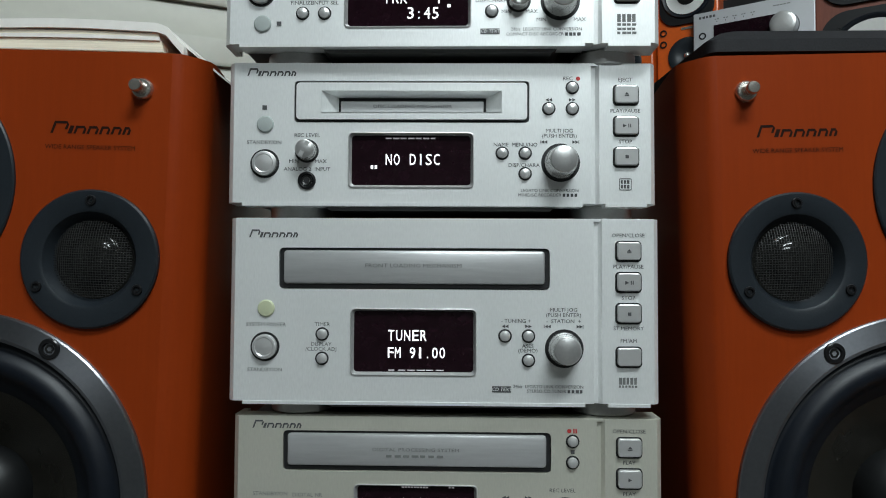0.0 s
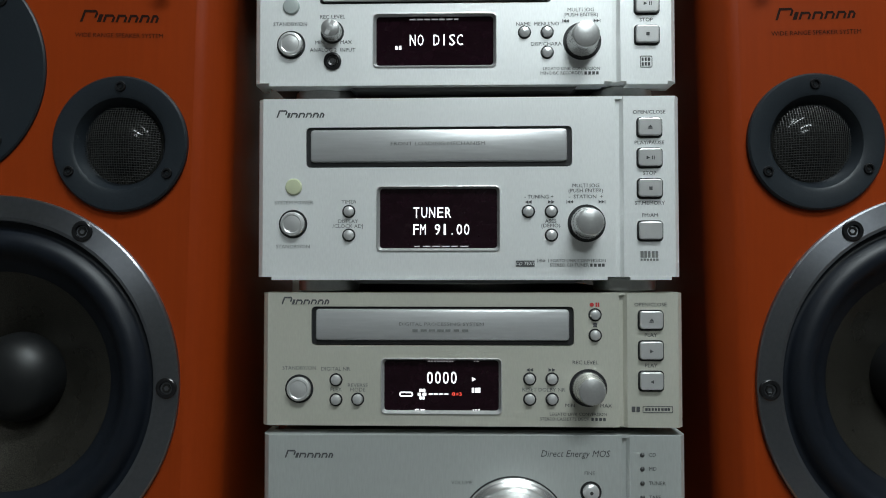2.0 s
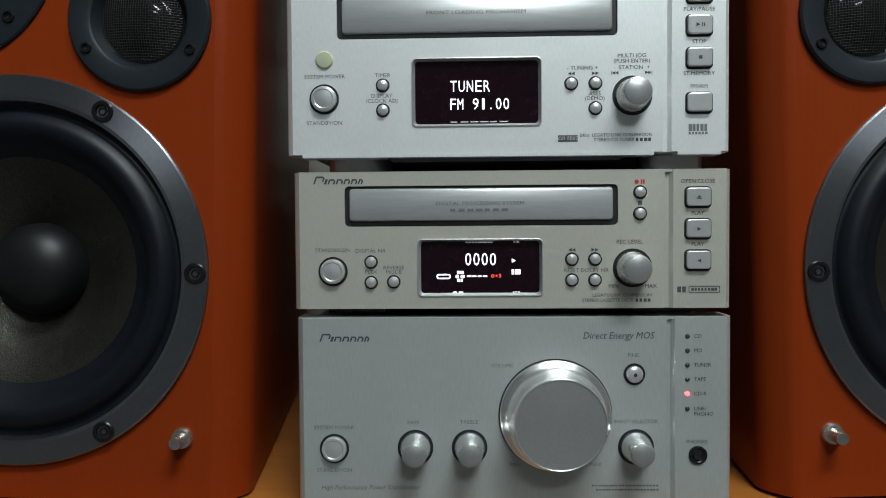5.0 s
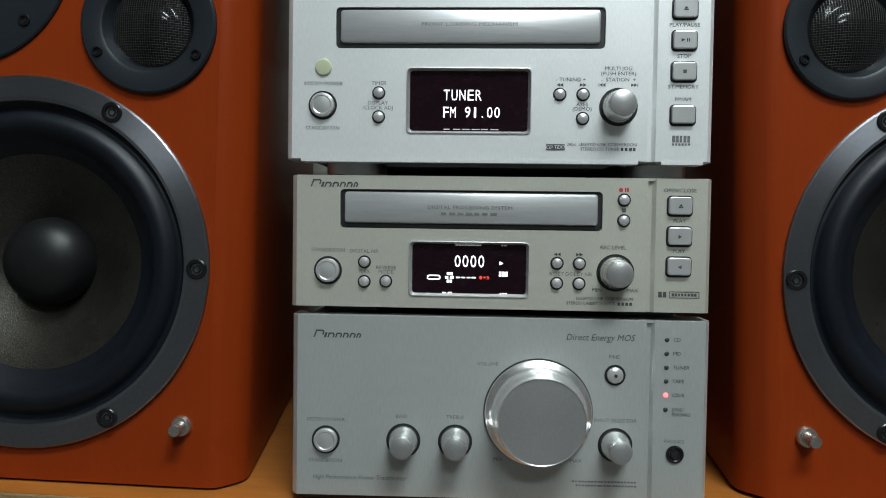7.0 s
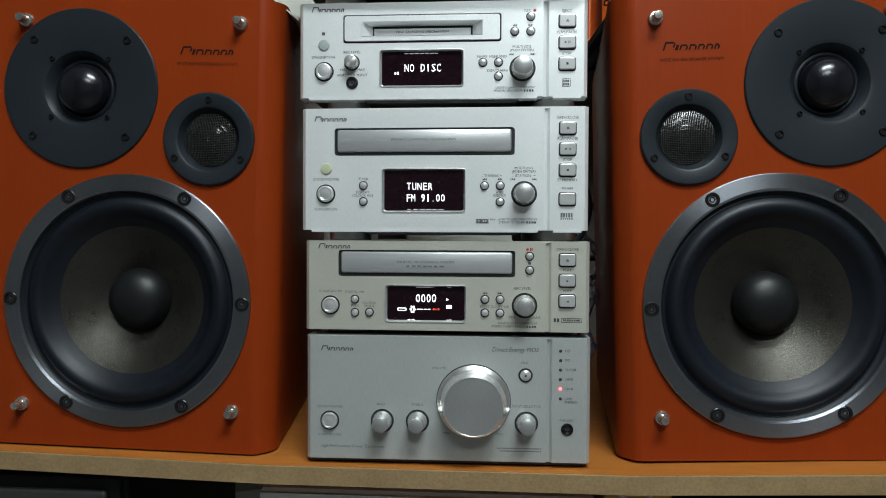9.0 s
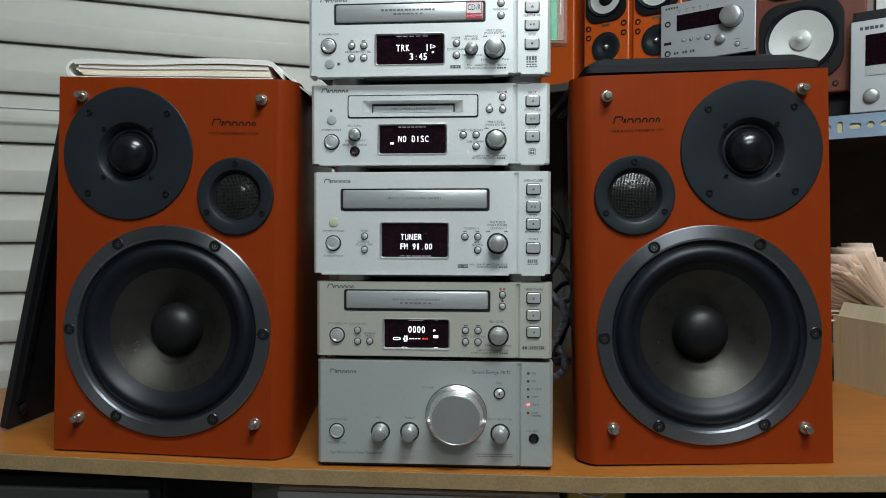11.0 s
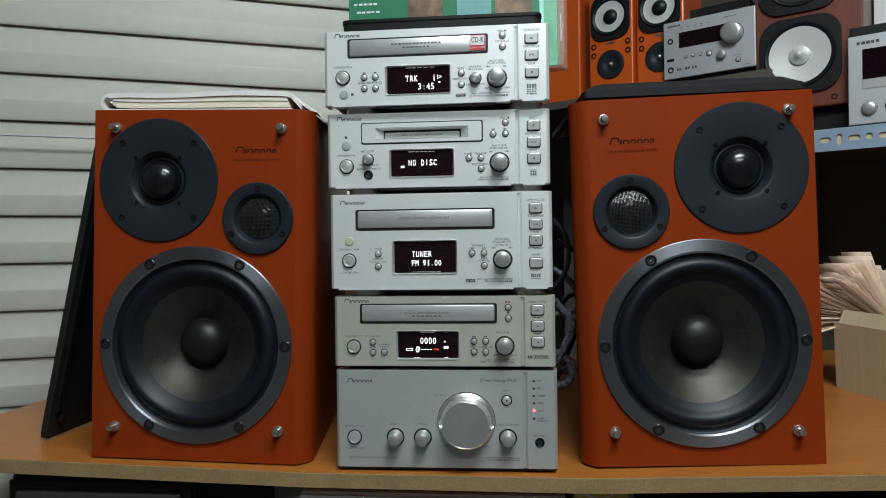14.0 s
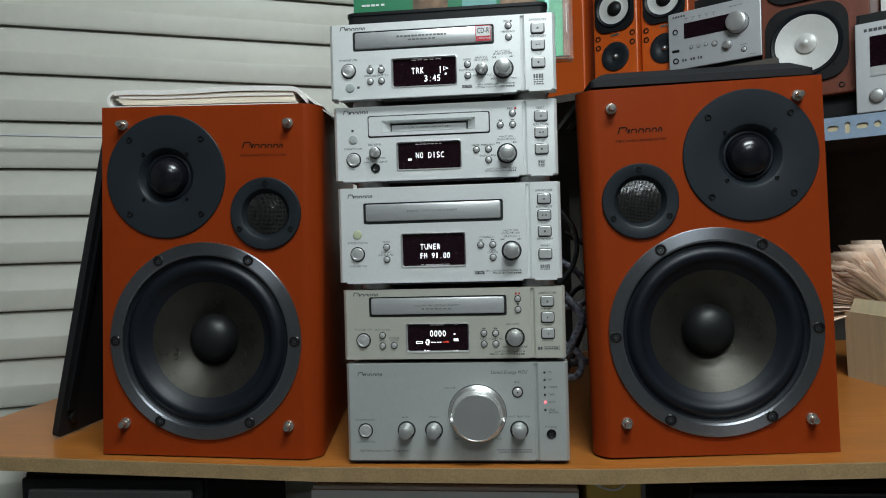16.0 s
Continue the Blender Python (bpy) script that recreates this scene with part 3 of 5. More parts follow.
def unit(name, m, h, skin, holes, label, category, foot, low=0.0):
    """Body, front panel with openings, and the button strip of one unit; origin at the middle of the lower front edge."""
    u = thing(name, m, label, category, "stack of silver audio units")
    part("case", box(-0.104, 0.104, 0.012, 0.285, 0.0015, h - 0.0015, bevel=0.001), CASE, u)
    smooth(part("front_panel", holed_outline([[(-0.1064, low), (0.0764, low), (0.0764, h), (-0.1064, h)]] + holes, 0.0, 0.012), skin, u), 20)
    part("side_trim", prism_z([(-0.1064, 0.0), (-0.1064, 0.02), (-0.1098, 0.02), (-0.1098, 0.0045), (-0.1088, 0.0022)], low, h), skin, u)
    part("button_strip", prism_z([(0.0766, 0.02), (0.0766, 0.0022), (0.0788, 0.0018), (0.0806, 0.0), (0.1067, 0.0), (0.1090, 0.0024), (0.1098, 0.0045), (0.1098, 0.02)], low, h), skin, u)
    part("top_cover", box(-0.1064, 0.107, 0.0005, 0.012, h - 0.0012, h + 0.0002), skin, u)
    if foot:
        feet(u, foot)
        part("base_rail", prism_y([(-0.062, 0.0), (-0.057, -0.0034), (0.056, -0.0034), (0.061, 0.0)], 0.004, 0.2), CASE, u)
        part("lower_lip", box(-0.1015, 0.072, -0.0004, 0.010, -0.0016, 0.0), skin, u)
        part("lower_lip", box(0.0835, 0.1045, -0.0004, 0.010, -0.0016, 0.0), skin, u)
    return u


def tray_door(u, x0, x1, z0, z1, proud=0.001, mat=None):
    bm = box(x0, x1, -proud, 0.006, z0, z1, bevel=0.0017)
    d = smooth(part("tray_door", bm, mat or TRAYMETAL, u, "brushed grey tray door"), 30)
    # near-black plate set in the opening, its colour standing for the gap's shade
    part("tray_gap_shade", box(x0 - .0020, x1 + .0020, 0.0010, 0.0030, z0 - .0020, z1 + .0011), GAP, u, "dark plate giving the shade in the gap round the tray")
    return d


def say(u, rows, size=0.0019, mat=None, squeeze=1.05):
    for words, x, z in rows:
        lettering(words, x, z, size, mat or INK, u, squeeze=squeeze)


def hole(x0, x1, z0, z1, r):
    return round_rect(x0, x1, z0, z1, r, 3)


def amplifier():
    u = unit("stereo_amplifier", pose(-0.0010, 0.0050, 0.0037, 0, 0, 1.0), 0.0920, COOLSILVER, [], "silver stereo amplifier with big round volume knob on the table", "amplifier", 0, -0.0036)
    for x in (-0.08, 0.08):
        part("foot", box(x - .015, x + .015, 0.02, 0.05, -0.0082, -0.0060), GAP, u)
        part("foot", box(x - .015, x + .015, 0.22, 0.25, -0.0082, -0.0060), GAP, u)
    part("base_rail", box(-0.106, 0.106, 0.003, 0.28, -0.0062, -0.0036), GAP, u, "black base")
    logo_mark(-0.0853, 0.0823, 0.0255, 0.0040, INK, u)
    lettering("Direct Energy MOS", 0.0700, 0.0826, 0.0034, INK, u, align="RIGHT", shear=0.25, squeeze=0.92)
    say(u, [("VOLUME", -0.0061, 0.0677), ("BASS", -0.0510, 0.0390), ("TREBLE", -0.0228, 0.0392), ("INPUT SELECTOR", 0.0610, 0.0392), ("FINE", 0.0597, 0.0727),
            ("SYSTEM POWER", -0.0912, 0.0366), ("STANDBY/ON", -0.0912, 0.0148), ("MIN", 0.0, 0.0175), ("MAX", 0.0408, 0.0175), ("PHONES", 0.0916, 0.0289)], mat=FAINTINK)
    lettering("High Performance Power Transformer", -0.0730, 0.0060, 0.0024, FAINTINK, u, shear=0.25, width=0.050)
    bars(0.0560, 0.0068, 0.034, 0.0009, FAINTINK, u, pieces=20)
    bars(0.0570, 0.0047, 0.032, 0.0009, FAINTINK, u, pieces=20)
    power_button(u, -0.0910, 0.0260)
    for x in (-0.0499, -0.0226, 0.0611):
        knob(u, x, 0.0264, 0.0077, 0.0135, face=0.74, name="tone_knob" if x < 0 else "selector_knob")
    smooth(part("volume_ring", lathe([(0.0286, 0.0002), (0.0286, -0.0003), (0.0279, -0.0003), (0.0278, 0.001)], 0.0206, 0.0426, 72), GAP, u))
    v = smooth(part("volume_knob", lathe([(0.0279, 0.0005), (0.0280, -0.0020), (0.0276, -0.0026), (0.0268, -0.0029), (0.0259, -0.0034), (0.0250, -0.0041), (0.0242, -0.0050), (0.0235, -0.0063), (0.0230, -0.0082), (0.0227, -0.0110), (0.0225, -0.0150), (0.0223, -0.0180), (0.0218, -0.0187)], 0.0206, 0.0426, 96), CHROME, u, "large polished volume knob with flared foot"), 60)
    smooth(part("knob_face", lathe([(0.0220, -0.0187), (0.0216, -0.0184), (0, -0.0184)], 0.0206, 0.0426, 96), KNOBFACE, v, "flat spun metal knob face"), 20)
    small_button(u, 0.0603, 0.0632, 0.0043)
    part("button_lamp", lathe([(0.0009, -0.0022), (0.0009, -0.0025), (0, -0.0026)], 0.0603, 0.0632, 12), LEDOFF, u)
    for i, (z, w) in enumerate(((.0822, "CD"), (.0750, "MD"), (.0677, "TUNER"), (.0605, "TAPE"), (.0532, "CD-R"), (.0457, "LINE/"))):
        smooth(part("indicator_lamp", lathe([(0.0012, 0.0002), (0.0012, -0.0002), (0.0008, -0.0006), (0, -0.0008)], 0.0868, z, 12), LEDRED if i == 4 else LEDOFF, u, "lit red lamp" if i == 4 else ""))
        lettering(w, 0.0900, z, 0.0019, INK, u, align="LEFT")
    lettering("PHONO", 0.0900, 0.0430, 0.0019, INK, u, align="LEFT")
    jack(u, 0.0921, 0.0223)
    return u


def jack(u, x, z):
    smooth(part("headphone_socket", lathe([(0.0046, 0.0002), (0.0046, -0.0008), (0.0036, -0.0010), (0.0028, -0.0004), (0.0026, 0.0015)], x, z, 24), SCREW, u, "dark headphone socket"), 30)
    smooth(part("socket_ring", lathe([(0.0027, -0.0006), (0.0024, -0.0012), (0.0018, -0.0010), (0.0017, 0.002), (0, 0.002)], x, z, 24), SOCKET, u), 30)
    # flat black disc, the shade of the bore put into its colour
    part("socket_hole_shade", lathe([(0.0015, -0.0008), (0, -0.0008)], x, z, 16), GAP, u)


def cassette_deck():
    hs = [hole(-0.0834, 0.0533, 0.0416, 0.0619, .0022), hole(-0.0464, 0.0157, 0.0066, 0.0347, .0022)]
    u = unit("cassette_deck", pose(-0.0024, 0.0050, 0.1003), 0.0690, CHAMPAGNE, hs, "champagne-silver cassette deck with a lit display", "cassette deck", 0.0)
    for x in (-0.08, 0.08):
        for y in (0.03, 0.25):
            part("foot", box(x - .015, x + .015, y - .015, y + .015, -0.0035, 0.0015), GAP, u)
    d = tray_door(u, -0.0812, 0.0510, 0.0442, 0.0606)
    lettering("DIGITAL PROCESSING SYSTEM", -0.0153, 0.0528, 0.0017, FAINTINK, d, y=-0.00125, squeeze=1.35)
    bars(-0.0153, 0.0496, 0.030, 0.0012, FAINTINK, d, y=-0.00125, pieces=7)
    s = display(u, -0.0469, 0.0162, 0.0061, 0.0352)
    display_text("0000", -0.0151, 0.0244, 0.0064, s, 0.0156)
    triangle(0.0017, 0.0240, 0.0022, VFD, s, "play", y=0.0016)
    bars(0.0030, 0.0183, 0.0050, 0.0026, VFD, s, y=0.0016, pieces=3)
    part("display_mark", holed_outline([round_rect(-.0374, -.0302, .0148, .0174, .0012), round_rect(-.0367, -.0309, .0155, .0167, .0005)], 0.0016, 0.0017), VFD, s, "glowing tape loop mark")
    for z in (.0142, .0161, .0181):
        bars(-0.0252, z, 0.0050 if z == .0161 else 0.0034, 0.0015, VFD, s, y=0.0016, pieces=2)
    bars(-0.0165, 0.0162, 0.0110, 0.0007, VFD, s, y=0.0016, pieces=4)
    lettering("0+3", -0.0072, 0.0162, 0.0018, VFDRED, s, y=0.0016, squeeze=1.3)
    bars(-0.0155, 0.0333, 0.0140, 0.0007, VFDDIM, s, y=0.0016, pieces=9)
    bars(0.0030, 0.0333, 0.0030, 0.0006, VFDDIM, s, y=0.0016, pieces=2)
    bars(-0.0262, 0.0082, 0.0060, 0.0005, VFD, s, y=0.0016, pieces=2)
    bars(0.0030, 0.0082, 0.0040, 0.0005, VFD, s, y=0.0016, pieces=3)
    power_button(u, -0.0896, 0.0190)
    for x, z in ((-.0703, .0237), (-.0703, .0134), (-.0589, .0137), (.0304, .0246), (.0419, .0246), (.0304, .0142), (.0419, .0142), (.0642, .0578), (.0642, .0472)):
        small_button(u, x, z)
    knob(u, 0.0605, 0.0201, 0.0083, 0.0115)
    for z, sy in ((.0552, "eject"), (.0396, "play"), (.0240, "back")):
        square_button(u, 0.0926, z, sy)
    say(u, [("STANDBY/ON", -.0896, .0297), ("DIGITAL NR", -.0706, .0293), ("FLEX", -.0703, .0186), ("REVERSE", -.0589, .0208), ("MODE", -.0589, .0185), ("RESET", .0302, .0190), ("DOLBY NR", .0417, .0190)], mat=FAINTINK)
    say(u, [("REC LEVEL", .0590, .0331), ("MIN", .0511, .0110), ("MAX", .0695, .0110), ("OPEN/CLOSE", .0926, .0630), ("PLAY", .0926, .0473), ("PLAY", .0926, .0317)])
    lettering("LEGATO LINK CONVERSION", .0700, .0065, .0016, INK, u, align="RIGHT")
    lettering("STEREO CASSETTE DECK", .0610, .0040, .0016, INK, u, align="RIGHT")
    bars(.0660, .0040, .0080, .0016, INK, u, pieces=4)
    triangle(.0304, .0293, .0020, INK, u, "rew"), triangle(.0419, .0293, .0020, INK, u, "fwd")
    triangle(.0642, .0525, .0022, INK, u, "stop")
    part("symbol", lathe([(0.0011, -0.0002), (0, -0.0002)], .0625, .0630, 14), REDINK, u)
    bars(.0656, .0630, .0022, .0022, REDINK, u, pieces=2)
    bars(.0850, .0093, .0048, .0028, INK, u, pieces=2)
    part("badge", holed_outline([round_rect(.0882, .1036, .0076, .0110, .0005), round_rect(.0885, .1033, .0079, .0107, .0004)], -.0002, 0.0), INK, u)
    bars(.0960, .0093, .0130, .0014, INK, u, pieces=8)
    logo_mark(-0.0865, 0.0650, 0.0255, 0.0040, INK, u)
    return u


def cd_tuner():
    hs = [hole(-0.0838, 0.0543, 0.0569, 0.0780, .0024), hole(-0.0464, 0.0169, 0.0137, 0.0467, .0022)]
    u = unit("cd_tuner", pose(-0.0044, 0.0015, 0.1777), 0.0930, SILVER, hs, "silver CD tuner with display showing the radio station", "cd player", 0.0078)
    d = tray_door(u, -0.0815, 0.0519, 0.0596, 0.0767)
    lettering("FRONT LOADING MECHANISM", -0.0149, 0.0689, 0.0019, FAINTINK, d, y=-0.00125, squeeze=1.3)
    s = display(u, -0.0469, 0.0174, 0.0132, 0.0472)
    display_text("TUNER", -0.0180, 0.0331, 0.0056, s, 0.0194)
    display_text("FM 91.00", -0.0133, 0.0243, 0.0056, s, 0.0294)
    bars(-0.0130, 0.0158, 0.0290, 0.0005, VFDDIM, s, y=0.0016, pieces=6)
    smooth(part("power_lamp", lathe([(0.0044, 0.0002), (0.0044, -0.0004), (0.0038, -0.0010), (0, -0.0014)], -0.0901, 0.0469, 28), POWERLAMP, u, "pale green power lamp"))
    power_button(u, -0.0904, 0.0275)
    for x, z in ((-.0612, .0340), (-.0612, .0217), (.0317, .0337), (.0435, .0337), (.0435, .0215)):
        small_button(u, x, z)
    knob(u, 0.0615, 0.0275, 0.0083, 0.0115)
    for z, sy in ((.0769, "eject"), (.0612, "pause"), (.0455, "stop"), (.0237, None)):
        square_button(u, 0.0938, z, sy)
    say(u, [("SYSTEM POWER", -.0901, .0386), ("TIMER", -.0612, .0389), ("DISPLAY", -.0617, .0288), ("/CLOCK ADJ", -.0617, .0263), ("STANDBY/ON", -.0904, .0157)], mat=FAINTINK)
    say(u, [("MULTI JOG", .0612, .0469), ("(PUSH ENTER)", .0612, .0443), ("-  STATION  +", .0612, .0412), ("- TUNING +", .0372, .0412), ("ASES", .0432, .0286), ("(DEMO)", .0432, .0263),
            ("OPEN/CLOSE", .0938, .0847), ("PLAY/PAUSE", .0938, .0689), ("STOP", .0938, .0532), ("ST.MEMORY", .0938, .0378), ("FM/AM", .0938, .0315)])
    for x, k in ((.0317, "rew"), (.0435, "fwd"), (.0532, "prev"), (.0692, "next")):
        triangle(x, .0386, .0019, INK, u, k)
    part("badge", box(.0252, .0348, -.0002, 0, .0053, .0084), INK, u)
    lettering("CD TEXT", .0300, .0068, .0017, SILVER, u, y=-.0003, shear=.2)
    lettering("24bit  LEGATO LINK CONVERSION", .0712, .0083, .0016, INK, u, align="RIGHT", squeeze=1.0)
    lettering("STEREO CD TUNER", .0625, .0060, .0016, INK, u, align="RIGHT")
    bars(.0672, .0060, .0080, .0016, INK, u, pieces=4)
    bars(.0936, .0115, .0095, .0034, FAINTINK, u, pieces=5)
    bars(.0936, .0088, .0095, .0011, FAINTINK, u, pieces=6)
    logo_mark(-0.0867, 0.0852, 0.0255, 0.0040, INK, u)
    return u


def minidisc_recorder():
    hs = [hole(-0.0754, 0.0451, 0.0414, 0.0629, .0020), hole(-0.0470, 0.0164, 0.0082, 0.0358, .0022)]
    u = unit("minidisc_recorder", pose(-0.0056, 0.0003, 0.2785, 0, 0, 0.6), 0.0720, SILVER, hs, "silver minidisc recorder with no disc inserted", "minidisc recorder", 0.0076)
    f = smooth(part("loading_bezel", holed_outline([round_rect(-0.0741, 0.0438, 0.0428, 0.0617, .0018), [(-0.0612, .0463), (.0309, .0463), (.0309, .0575), (-.0612, .0575)]], -0.0012, 0.006), SILVER, u, "bright raised loading bezel"), 30)
    bm = bmesh.new()
    o = [(-.0612, .0463), (.0309, .0463), (.0309, .0575), (-.0612, .0575)]
    i_ = [(-.0535, .0468), (.0232, .0468), (.0232, .0555), (-.0535, .0555)]
    a = [bm.verts.new((x, -0.0015, z)) for x, z in o]
    b = [bm.verts.new((x, 0.0062, z)) for x, z in i_]
    for k in range(4):
        bm.faces.new((a[k], a[(k + 1) % 4], b[(k + 1) % 4], b[k]))
    part("slot_funnel", bm, SILVER, f)
    # two near-black plates paint the shade round the bezel and behind the flap
    part("bezel_gap_shade", holed_outline([[(-.0753, .0415), (.0450, .0415), (.0450, .0628), (-.0753, .0628)], [(-.0700, .0440), (.0400, .0440), (.0400, .0600), (-.0700, .0600)]], 0.0010, 0.0025), GAP, f)
    part("slot_gap_shade", box(-.0540, .0237, 0.0066, 0.0080, .0460, .0562), GAP, f)
    part("slot_flap", box(-.0522, .0219, 0.0042, 0.0065, .0474, .0534, bevel=.0004), TRAYMETAL, f, "grey slot flap")
    lettering("DISC LOADING MECHANISM", -.0150, .0506, .0017, INK, f, y=0.0040, squeeze=1.3)
    s = display(u, -0.0475, 0.0169, 0.0077, 0.0363)
    display_text("NO DISC", -0.0145, 0.0223, 0.0058, s, 0.0277)
    bars(-0.0340, 0.0187, 0.0040, 0.0020, VFD, s, y=0.0016, pieces=2)
    bars(-0.0150, 0.0335, 0.0270, 0.0007, VFDDIM, s, y=0.0016, pieces=7)
    smooth(part("sensor_window", lathe([(0.0044, 0.0002), (0.0044, -0.0004), (0.0038, -0.0010), (0, -0.0014)], -0.0901, 0.0403, 28), SENSOR, u, "grey remote sensor window"))
    triangle(-.0906, .0489, .0026, INK, u, "stop")
    power_button(u, -0.0901, 0.0200)
    k = knob(u, -0.0686, 0.0266, 0.0052, 0.0065, face=.9)
    part("pointer", box(-.0012, .0012, -.0010, 0, -.0044, .0044, bevel=.0003), BUTTON, k).matrix_local = pose(-0.0686, -0.0068, 0.0266, 0, 28, 0)
    jack(u, -0.0684, 0.0114)
    for x, z in ((.0669, .0595), (.0549, .0486), (.0669, .0486), (.0312, .0257), (.0429, .0257), (.0429, .0152)):
        small_button(u, x, z)
    knob(u, 0.0609, 0.0209, 0.0084, 0.0115)
    for z, sy in ((.0558, "eject"), (.0398, "pause"), (.0240, "stop")):
        square_button(u, 0.0941, z, sy)
    say(u, [("STANDBY/ON", -.0906, .0309), ("REC LEVEL", -.0686, .0346), ("MIN", -.0752, .0212), ("MAX", -.0615, .0212), ("ANALOG 2  INPUT", -.0684, .0172),
            ("REC", .0646, .0641), ("MULTI JOG", .0603, .0372), ("(PUSH ENTER)", .0603, .0346), ("NAME", .0306, .0300), ("MENU/NO", .0426, .0300), ("DISP/CHARA", .0423, .0195),
            ("EJECT", .0938, .0635), ("PLAY/PAUSE", .0938, .0475), ("STOP", .0938, .0317)])
    part("symbol", lathe([(0.0011, -0.0002), (0, -0.0002)], .0698, .0641, 14), REDINK, u)
    for x, z, q in ((.0549, .0532, "rew"), (.0669, .0532, "fwd"), (.0526, .0315, "prev"), (.0684, .0315, "next")):
        triangle(x, z, .0019, INK, u, q)
    lettering("LEGATO LINK CONVERSION", .0701, .0066, .0016, INK, u, align="RIGHT")
    lettering("MINIDISC RECORDER", .0612, .0043, .0016, INK, u, align="RIGHT")
    bars(.0660, .0043, .0080, .0016, INK, u, pieces=4)
    part("badge", holed_outline([round_rect(.0906, .0968, .0070, .0130, .0006), round_rect(.0909, .0965, .0073, .0127, .0005)], -.0002, 0.0), INK, u)
    bars(.0937, .0112, .0046, .0018, INK, u, pieces=3), bars(.0937, .0088, .0046, .0018, INK, u, pieces=3)
    logo_mark(-0.0871, 0.0673, 0.0255, 0.0040, INK, u)
    return u


def cd_recorder():
    hs = [hole(-0.0861, 0.0517, 0.0453, 0.0645, .0022), hole(-0.0482, 0.0150, 0.0084, 0.0364, .0022)]
    u = unit("cd_recorder", pose(-0.0059, -0.0080, 0.3580), 0.0720, SILVER, hs, "silver CD recorder with a red and white sticker", "cd recorder", 0.0080)
    d = tray_door(u, -0.0840, 0.0497, 0.0474, 0.0634)
    bars(-0.0175, 0.0575, 0.050, 0.0017, FAINTINK, d, y=-.00125, pieces=14)
    bars(-0.0175, 0.0540, 0.028, 0.0013, FAINTINK, d, y=-.00125, pieces=7)
    s = display(u, -0.0487, 0.0155, 0.0079, 0.0369)
    display_text("TRK", -0.0231, 0.0237, 0.0060, s, 0.0118)
    lettering("1", -0.0010, 0.0237, 0.0062, VFD, s, y=0.0016, squeeze=0.85)
    triangle(0.0046, 0.0250, 0.0042, VFD, s, "open", y=0.0016)
    triangle(0.0042, 0.0198, 0.0018, VFD, s, "stop", y=0.0016)
    display_text("3:45", -0.0089, 0.0158, 0.0060, s, 0.0157)
    bars(-0.0140, 0.0345, 0.030, 0.0006, VFDDIM, s, y=0.0016, pieces=5)
    power_button(u, -0.0908, 0.0265)
    smooth(part("sensor_window", lathe([(0.0044, 0.0002), (0.0044, -0.0004), (0.0038, -0.0010), (0, -0.0014)], -0.0898, 0.0102, 28), SENSOR, u, "grey remote sensor window"))
    triangle(-.0815, .0102, .0026, INK, u, "stop")
    for x, z in ((-.0696, .0263), (-.0585, .0263), (-.0696, .0155), (-.0585, .0155), (.0256, .0271), (.0256, .0162), (.0653, .0617), (.0654, .0509)):
        small_button(u, x, z)
    k = knob(u, 0.0391, 0.0217, 0.0052, 0.0065, face=.9)
    part("pointer", box(-.0012, .0012, -.0010, 0, -.0044, .0044, bevel=.0003), BUTTON, k).matrix_local = pose(0.0391, -0.0068, 0.0217, 0, 10, 0)
    knob(u, 0.0598, 0.0213, 0.0084, 0.0115)
    for z, sy in ((.0578, "eject"), (.0420, "pause"), (.0253, "stop")):
        square_button(u, 0.0930, z, sy)
    say(u, [("STANDBY/ON", -.0908, .0370), ("FINALIZE", -.0700, .0208), ("INPUT SEL", -.0580, .0208), ("NAME", .0252, .0318), ("DISP/CHARA", .0254, .0216), ("ANALOG", .0391, .0330), ("REC LEVEL", .0391, .0306),
            ("MULTI JOG", .0594, .0378), ("(PUSH ENTER)", .0594, .0355), ("MIN", .0330, .0160), ("MAX", .0455, .0160), ("MIN", .0504, .0118), ("MAX", .0694, .0118), ("REC", .0635, .0663), ("MENU/NO", .0650, .0562),
            ("OPEN/CLOSE", .0930, .0660), ("PLAY/PAUSE", .0930, .0502), ("STOP", .0930, .0335)])
    triangle(.0680, .0663, .0018, INK, u, "stop")
    for x, q in ((-.0696, "rew"), (-.0585, "fwd")):
        triangle(x, .0308, .0018, INK, u, q)
    triangle(.0515, .0325, .0019, INK, u, "prev"), triangle(.0675, .0325, .0019, INK, u, "next")
    part("badge", box(.0200, .0296, -.0002, 0, .0046, .0074), INK, u)
    lettering("CD TEXT", .0248, .0060, .0016, SILVER, u, y=-.0003, shear=.2)
    lettering("24bit  LEGATO LINK CONVERSION", .0706, .0070, .0016, INK, u, align="RIGHT")
    lettering("COMPACT DISC RECORDER", .0615, .0045, .0016, INK, u, align="RIGHT")
    bars(.0662, .0045, .0080, .0016, INK, u, pieces=4)
    for z, h in ((.0125, .0040), (.0092, .0012), (.0070, .0012), (.0050, .0012)):
        bars(.0930, z, .0098, h, FAINTINK, u, pieces=4)
    logo_mark(-0.0861, 0.0680, 0.0255, 0.0040, INK, u)
    st = part("sticker", box(.0341, .0486, -.0013, -.0010, .0484, .0632), STICKRED, d, "red and white paper sticker")
    part("sticker_field", box(.0348, .0479, -.00145, -.0013, .0532, .0625), STICKWHITE, st)
    lettering("CD-R", .0414, .0580, .0052, INK, st, y=-.0016, width=.0118, bold=.01)
    lettering("CD RECORDER", .0414, .0508, .0016, STICKWHITE, st, y=-.0016, squeeze=1.0)
    return u


amplifier()
cassette_deck()
cd_tuner()
minidisc_recorder()
cd_recorder()

